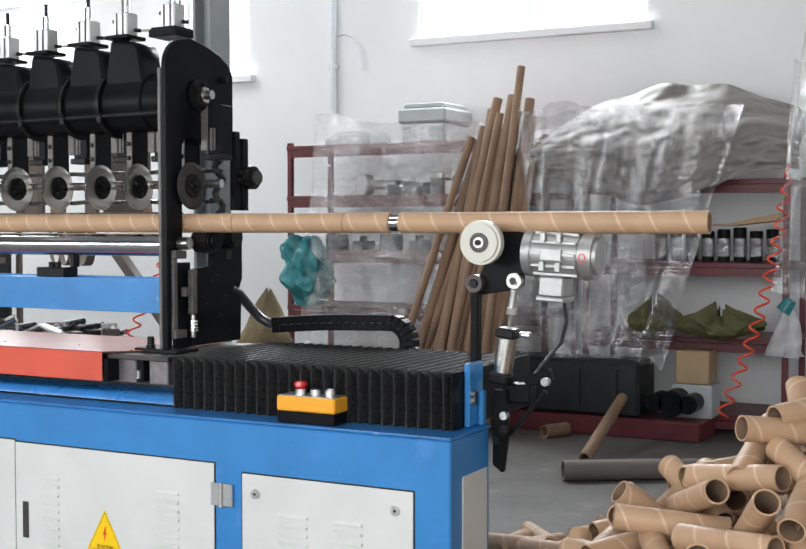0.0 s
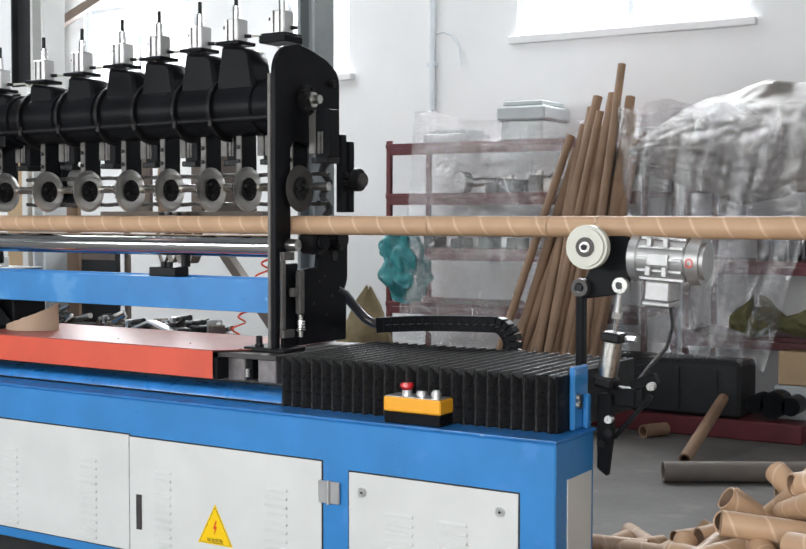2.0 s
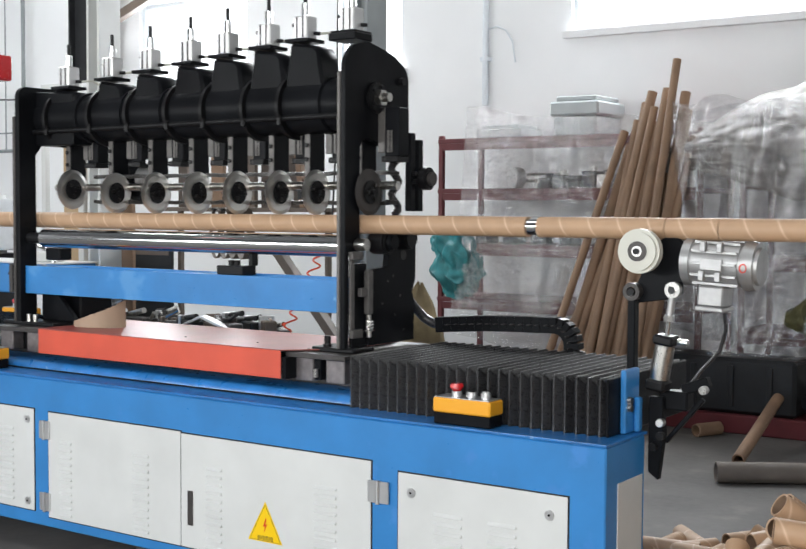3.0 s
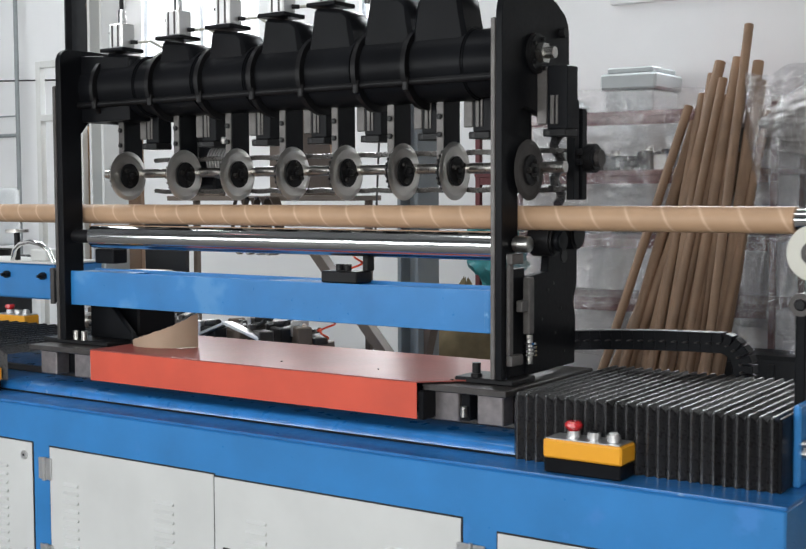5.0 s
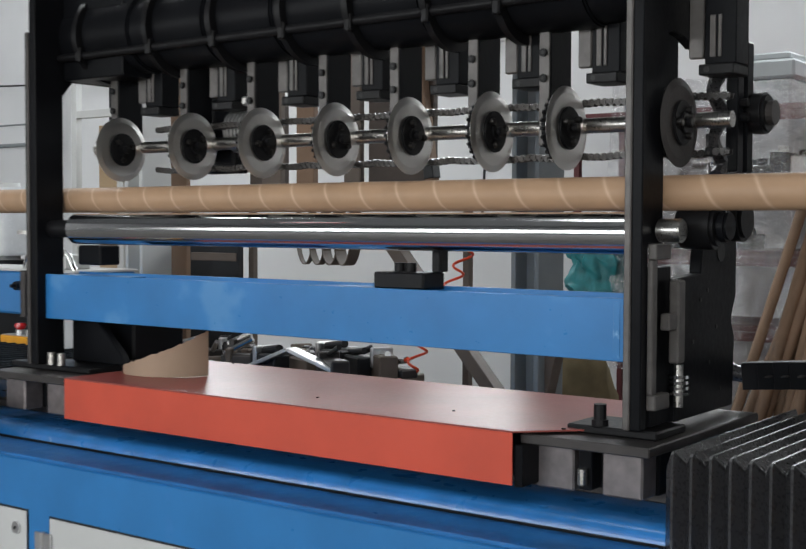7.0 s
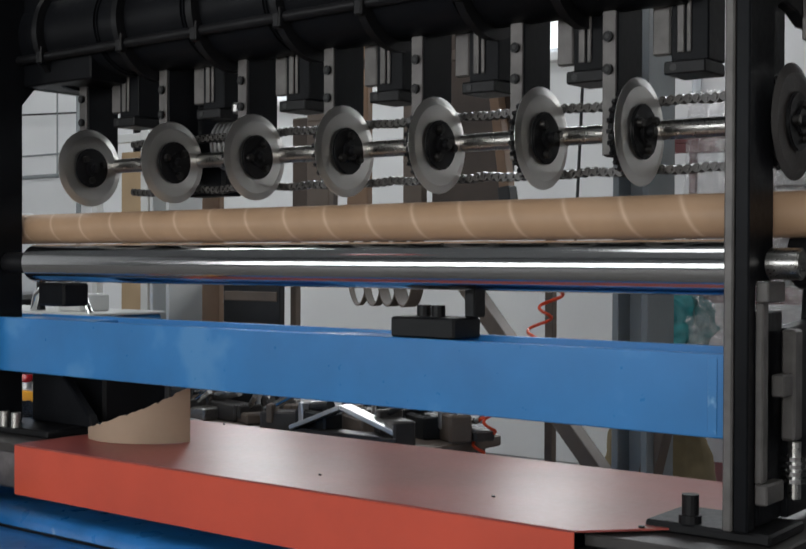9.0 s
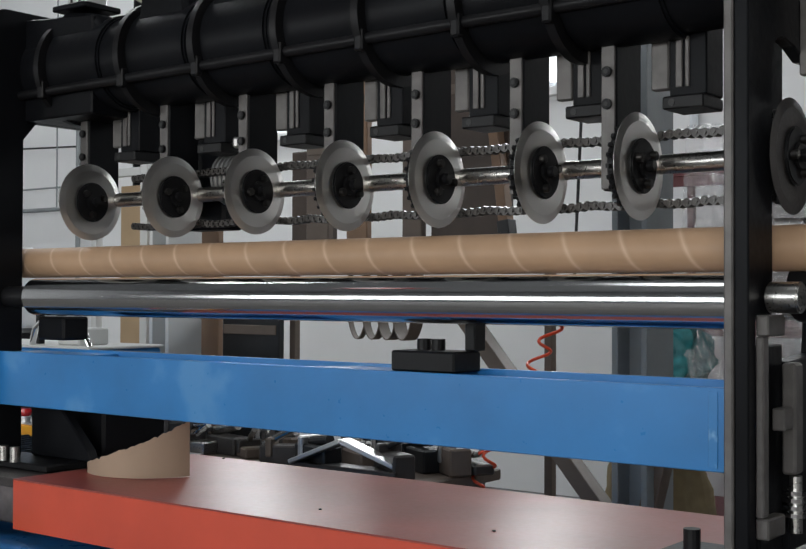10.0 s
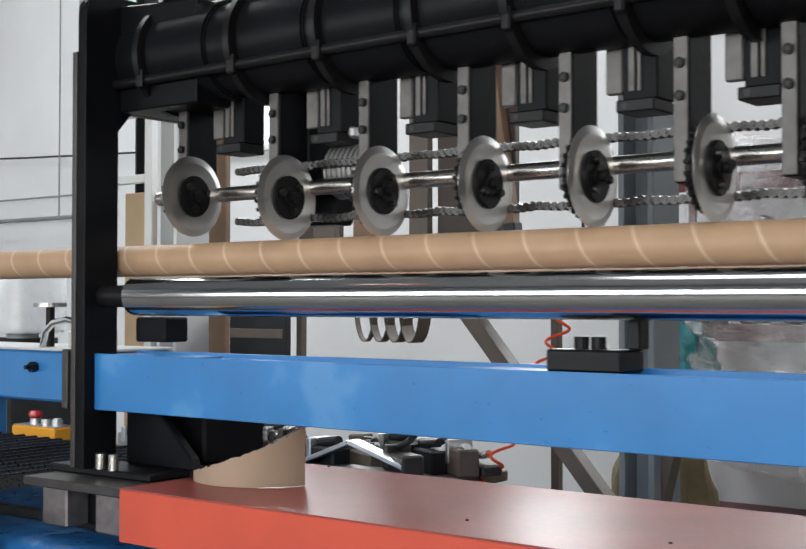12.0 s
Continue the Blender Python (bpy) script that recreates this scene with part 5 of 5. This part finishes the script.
# ---- things seen through the carriage ----
def behind():
    rng = random.Random(5)
    bench = thing("work_bench", (-1.75, 1.2, FLOOR), "low dusty work bench behind the machine", "bench")
    part("top", bx(-2.5, -1.2, 0.95, 1.35, 0.69, 0.72, 0.004), STRUT, bench)
    for x in (-2.45, -1.25):
        for y in (1.0, 1.3):
            part("leg", bx(x - 0.02, x + 0.02, y - 0.02, y + 0.02, FLOOR, 0.69), STRUT, bench)
    for k in range(24):
        x, y = -2.35 + 0.049 * k + rng.uniform(-0.03, 0.03), rng.uniform(1.02, 1.26)
        s = thing("scrap_fitting", (x, y, 0.72), "dusty steel machine fitting on the bench", "metal scrap", "scrap on the bench")
        a = rng.uniform(-0.7, 0.7)
        L = rng.uniform(0.07, 0.2)
        h = rng.uniform(0.02, 0.09)
        b = bx(-L / 2, L / 2, -0.03, 0.03, 0, h, 0.005)
        m4 = Matrix.Translation((x, y, 0.72)) @ Matrix.Rotation(a, 4, "Z")
        bmesh.ops.transform(b, matrix=m4, verts=b.verts)
        part("body", b, rng.choice((STEEL, GREYM, STRUT, DARK)), s)
        b = cy((-L / 2.2, 0, h), (L / 2.5, 0, h + rng.uniform(0.005, 0.05)), rng.uniform(0.007, 0.014), seg=12)
        bmesh.ops.transform(b, matrix=m4, verts=b.verts)
        part("rod", b, rng.choice((STEEL, CHROME, DARK)), s)
        b = bx(-L / 3, -L / 3 + 0.02, -0.035, 0.035, h * 0.4, h + 0.02, 0.004)
        bmesh.ops.transform(b, matrix=m4, verts=b.verts)
        part("lug", b, rng.choice((GREYM, ALU, STRUT)), s)
    bl = thing("steel_angle", (-1.5, 1.0, 0.72), "bright folded steel angle on the bench", "metal scrap")
    part("leg", bar((-1.60, 0.98, 0.745), (-1.43, 0.98, 0.81), 0.05, 0.012), ALU, bl)
    part("web", bar((-1.43, 0.98, 0.81), (-1.27, 1.0, 0.755), 0.05, 0.012), ALU, bl)
    part("foot", bx(-1.62, -1.26, 0.97, 1.03, 0.7202, 0.745), GREYM, bl)
    hr = thing("hook_rail", (-1.55, 1.33, FLOOR), "narrow steel ledge with hooks on two posts", "rail")
    part("rail", bx(-2.08, -1.080, 1.32, 1.50, 1.27, 1.29), STRUT, hr)
    for x in (-2.06, -1.13):
        part("post", bx(x - 0.012, x + 0.012, 1.47, 1.495, FLOOR, 1.2698), STRUT, hr)
    for k in range(4):
        x = -1.64 + 0.058 * k
        r = thing("hanging_band", (x, 1.3, 1.05), "brown belt loop hanging from the rail", "belt", "belts on the hooks")
        w = 0.01 + 0.006 * k
        band = sheet(lambda u, v: (x + 0.038 * math.sin(2 * math.pi * u), 1.29 + w * (v - 0.5) * 2, 1.17 - 0.118 * math.cos(2 * math.pi * u)), 40, 2, 0.003)
        part("loop", band, STRUT, r, smooth=60)
        part("hook", cy((x, 1.26, 1.281), (x, 1.319, 1.281), 0.006, seg=8), DARK, r)
    for x0, x1, z0, z1, mt, lb in ((-2.47, -2.33, FLOOR, 1.78, OLDTUBE, "tall brown board standing beside the bench"), (-2.31, -2.06, FLOOR, 1.17, DARK, "low dark board standing beside the bench"),
                                   (-1.95, -1.86, 1.2902, 1.72, STRUT, "dusty brown board standing on the ledge"), (-1.79, -1.71, 1.2902, 1.86, OLDTUBE, "brown board standing on the ledge"),
                                   (-1.58, -1.51, 1.2902, 1.90, STRUT, "narrow dusty board standing on the ledge"),
                                   (-2.037, -1.869, 1.2902, 1.62, DUSK, "dark brown board standing on the ledge"), (-1.499, -1.235, 1.2902, 1.86, DUSK, "wide dark brown board standing on the ledge")):
        off = 0.03 if mt is DUSK else 0.0
        bd = thing("brown_board", ((x0 + x1) / 2, 1.42 + off, z0), lb, "board", "boards behind the bench")
        part("board", bx(x0, x1, 1.41 + off, 1.435 + off, z0, z1, 0.003), mt, bd)
        part("batten", bx(x0 + 0.01, x1 - 0.01, 1.404 + off, 1.4098 + off, z1 - 0.12, z1 - 0.09, 0.002), STRUT, bd)
    bd = thing("wooden_pole", (-1.22, 1.42, 1.29), "slanting brown wooden pole on the ledge", "pole")
    part("shaft", bar((-1.22, 1.42, 1.291), (-1.31, 1.42, 1.95), 0.035, 0.03), OLDTUBE, bd)
    part("collar", bar((-1.225, 1.42, 1.33), (-1.232, 1.42, 1.38), 0.042, 0.037), DARK, bd)
    pts = []
    for i in range(150):
        u = i / 149
        a = 2 * math.pi * 8 * u
        pts.append((-0.93 - 0.26 * u + 0.022 * math.cos(a), 1.22 + 0.02 * math.sin(a), 1.16 - 0.47 * u))
    h = thing("spiral_air_hose", (-1.05, 1.22, 0.69), "orange spiral air hose hanging behind the machine", "air hose")
    part("coil", pipe(pts, 0.0042, 6), HOSE, h, smooth=60)
    part("feed_line", pipe([(-0.91, 1.22, 1.16), (-0.90, 1.24, 1.6), (-0.9, 1.3, 5.3)], 0.004, 6), RUBBER, h)
    sk = thing("brown_sack", (-0.55, 1.0, FLOOR), "crumpled brown sack standing behind the bed", "sack")

    def sack(u, v):
        a = u * 2 * math.pi
        r = (0.05 + 0.09 * (1 - v)) * (1 + 0.2 * noise.noise((2 * math.cos(a), 2 * math.sin(a), 3 * v)))
        return (-0.52 + r * math.cos(a), 1.02 + r * math.sin(a), FLOOR + 0.56 * v * (1 + 0.04 * math.sin(3 * a)))
    part("cloth", sheet(sack, 36, 14, 0), BROWN, sk, smooth=60)
    sk = thing("tan_sack", (-1.3, 2.42, FLOOR), "tall olive-tan sack with a pointed top behind the bed", "sack")

    def tall_sack(u, v):
        a = u * 2 * math.pi
        q = Vector((math.cos(a), math.sin(a), 3 * v))
        r = (0.19 * (1 - v ** 3) + 0.012) * (1 + 0.22 * noise.noise(q * 1.3) + 0.10 * noise.noise(q * 4))
        return (-1.3 + 0.05 * v + r * math.cos(a), 2.42 + 0.8 * r * math.sin(a), FLOOR + 0.80 * v + 0.03 * noise.noise(q * 2))
    part("cloth", sheet(tall_sack, 48, 24, 0), TAN, sk, smooth=60)
    pw = thing("pale_sash", (-4.0, 2.5, FLOOR), "pale window sash standing behind the machine", "window sash")
    part("frame", join(bx(-4.35, -4.31, 2.5, 2.54, FLOOR, 2.1), bx(-3.99, -3.94, 2.5, 2.54, FLOOR, 2.1), bx(-4.31, -3.99, 2.5, 2.54, 2.06, 2.1), bx(-4.31, -3.99, 2.5, 2.54, 1.74, 1.78)), PANEL, pw)
    part("board", bx(-4.2, -3.85, 2.56, 2.58, FLOOR, 1.70), BOXC, pw)
    cb = thing("wire_line", (-7.0, 4.35, 1.7), "thin cable strung along the wall", "cable")
    part("cable", pipe([(-8.9, 4.36, 2.35), (-7.5, 4.36, 2.28), (-6.0, 4.36, 2.22), (-5.9, 4.36, 1.9)], 0.007, 6), DARK, cb)


behind()

# ---- the wound tube on its mandrel ----
TY, TZ, TR = 0.092, 1.239, 0.029
solo("mandrel", cy((-3.2, TY, TZ), (1.50, TY, TZ), 0.0235, seg=32), CHROME, "bright steel mandrel inside the paper tube", "mandrel", at=(0, TY, TZ), smooth=40)
PITCH, SPEED = 0.087, 0.155
TUBES = []
for x0, x1, what in ((0.730, 1.585, "smooth kraft paper tube running over the white roller"), (0.584, 0.7275, "short kraft paper tube length pushed along the mandrel"),
                     (0.203, 0.5815, "kraft paper tube length pushed along the mandrel"), (-4.6, 0.2005, "long spiral-wound kraft paper tube running through the machine")):
    tb = solo("paper_tube", ring((x0, TY, TZ), (x1, TY, TZ), TR, TR - 0.0045, 40), KRAFT, what, "paper tube", at=(0, TY, TZ), smooth=40, group="tube on the mandrel")
    part("inner_face", ring((x0 + 0.001, TY, TZ), (x1 - 0.001, TY, TZ), TR - 0.0047, TR - 0.0052, 40), KRAFT_IN, tb, "darker brown inner face of the tube", at=(0, TY, TZ), smooth=40)
    TUBES.append(tb)


# ---- what moves ----
def motions():
    walk(CAR, [(t, pose(slide(t), 0, 0.765)) for t in SLIDE_TIMES])
    walk(CURL, [(t, pose(-1.17 + slide(t), 0.11, 0.8555)) for t in SLIDE_TIMES])
    walk(CHAIN, [(t, pose(0.3 + 0.5 * slide(t), 0.45, 0.70)) for t in SLIDE_TIMES])
    for b, group, base in ((BELLOWS, PLEATS, 0), (BELLOWS2, PLEATS2, 0)):
        o = ORI[b.name]
        for ob, u, x in group:
            walk(ob, [(t, pose(x + slide(t) * (1 - u) - o.x, -o.y, 0)) for t in SLIDE_TIMES])
    down = ((0, 0), (2.5, 0), (2.8, -0.014), (3.7, -0.014), (4.4, -0.014), (4.8, 0), (5.5, 0), (10.65, 0), (10.95, -0.014), (12.0, -0.014))
    for k, (bl, o, turn) in enumerate(BLADES):
        walk(bl, [(t, pose(o.x, o.y, o.z + (h if k else 0), turn)) for t, h in down])
    hd = HEAD.location.copy()
    walk(HEAD, [(t, pose(hd.x, hd.y, hd.z + h)) for t, h in ((0, 0), (2.7, 0), (3.3, -0.011), (5.0, -0.011), (12.0, -0.011))])
    for k, tb in enumerate(TUBES):
        rows = []
        for i in range(121):
            t = i * 0.1
            ahead = 0.030 * max(1 - t / 0.45, 0) if k == 0 else 0.0
            ahead += 0.034 * min(max((t - 2.6) / 0.4, 0), 1) if k < 3 else 0.0
            s = SPEED * t + ahead
            rows.append((t, pose(s, TY, TZ, 360 * s / PITCH)))
        walk(tb, rows)


motions()
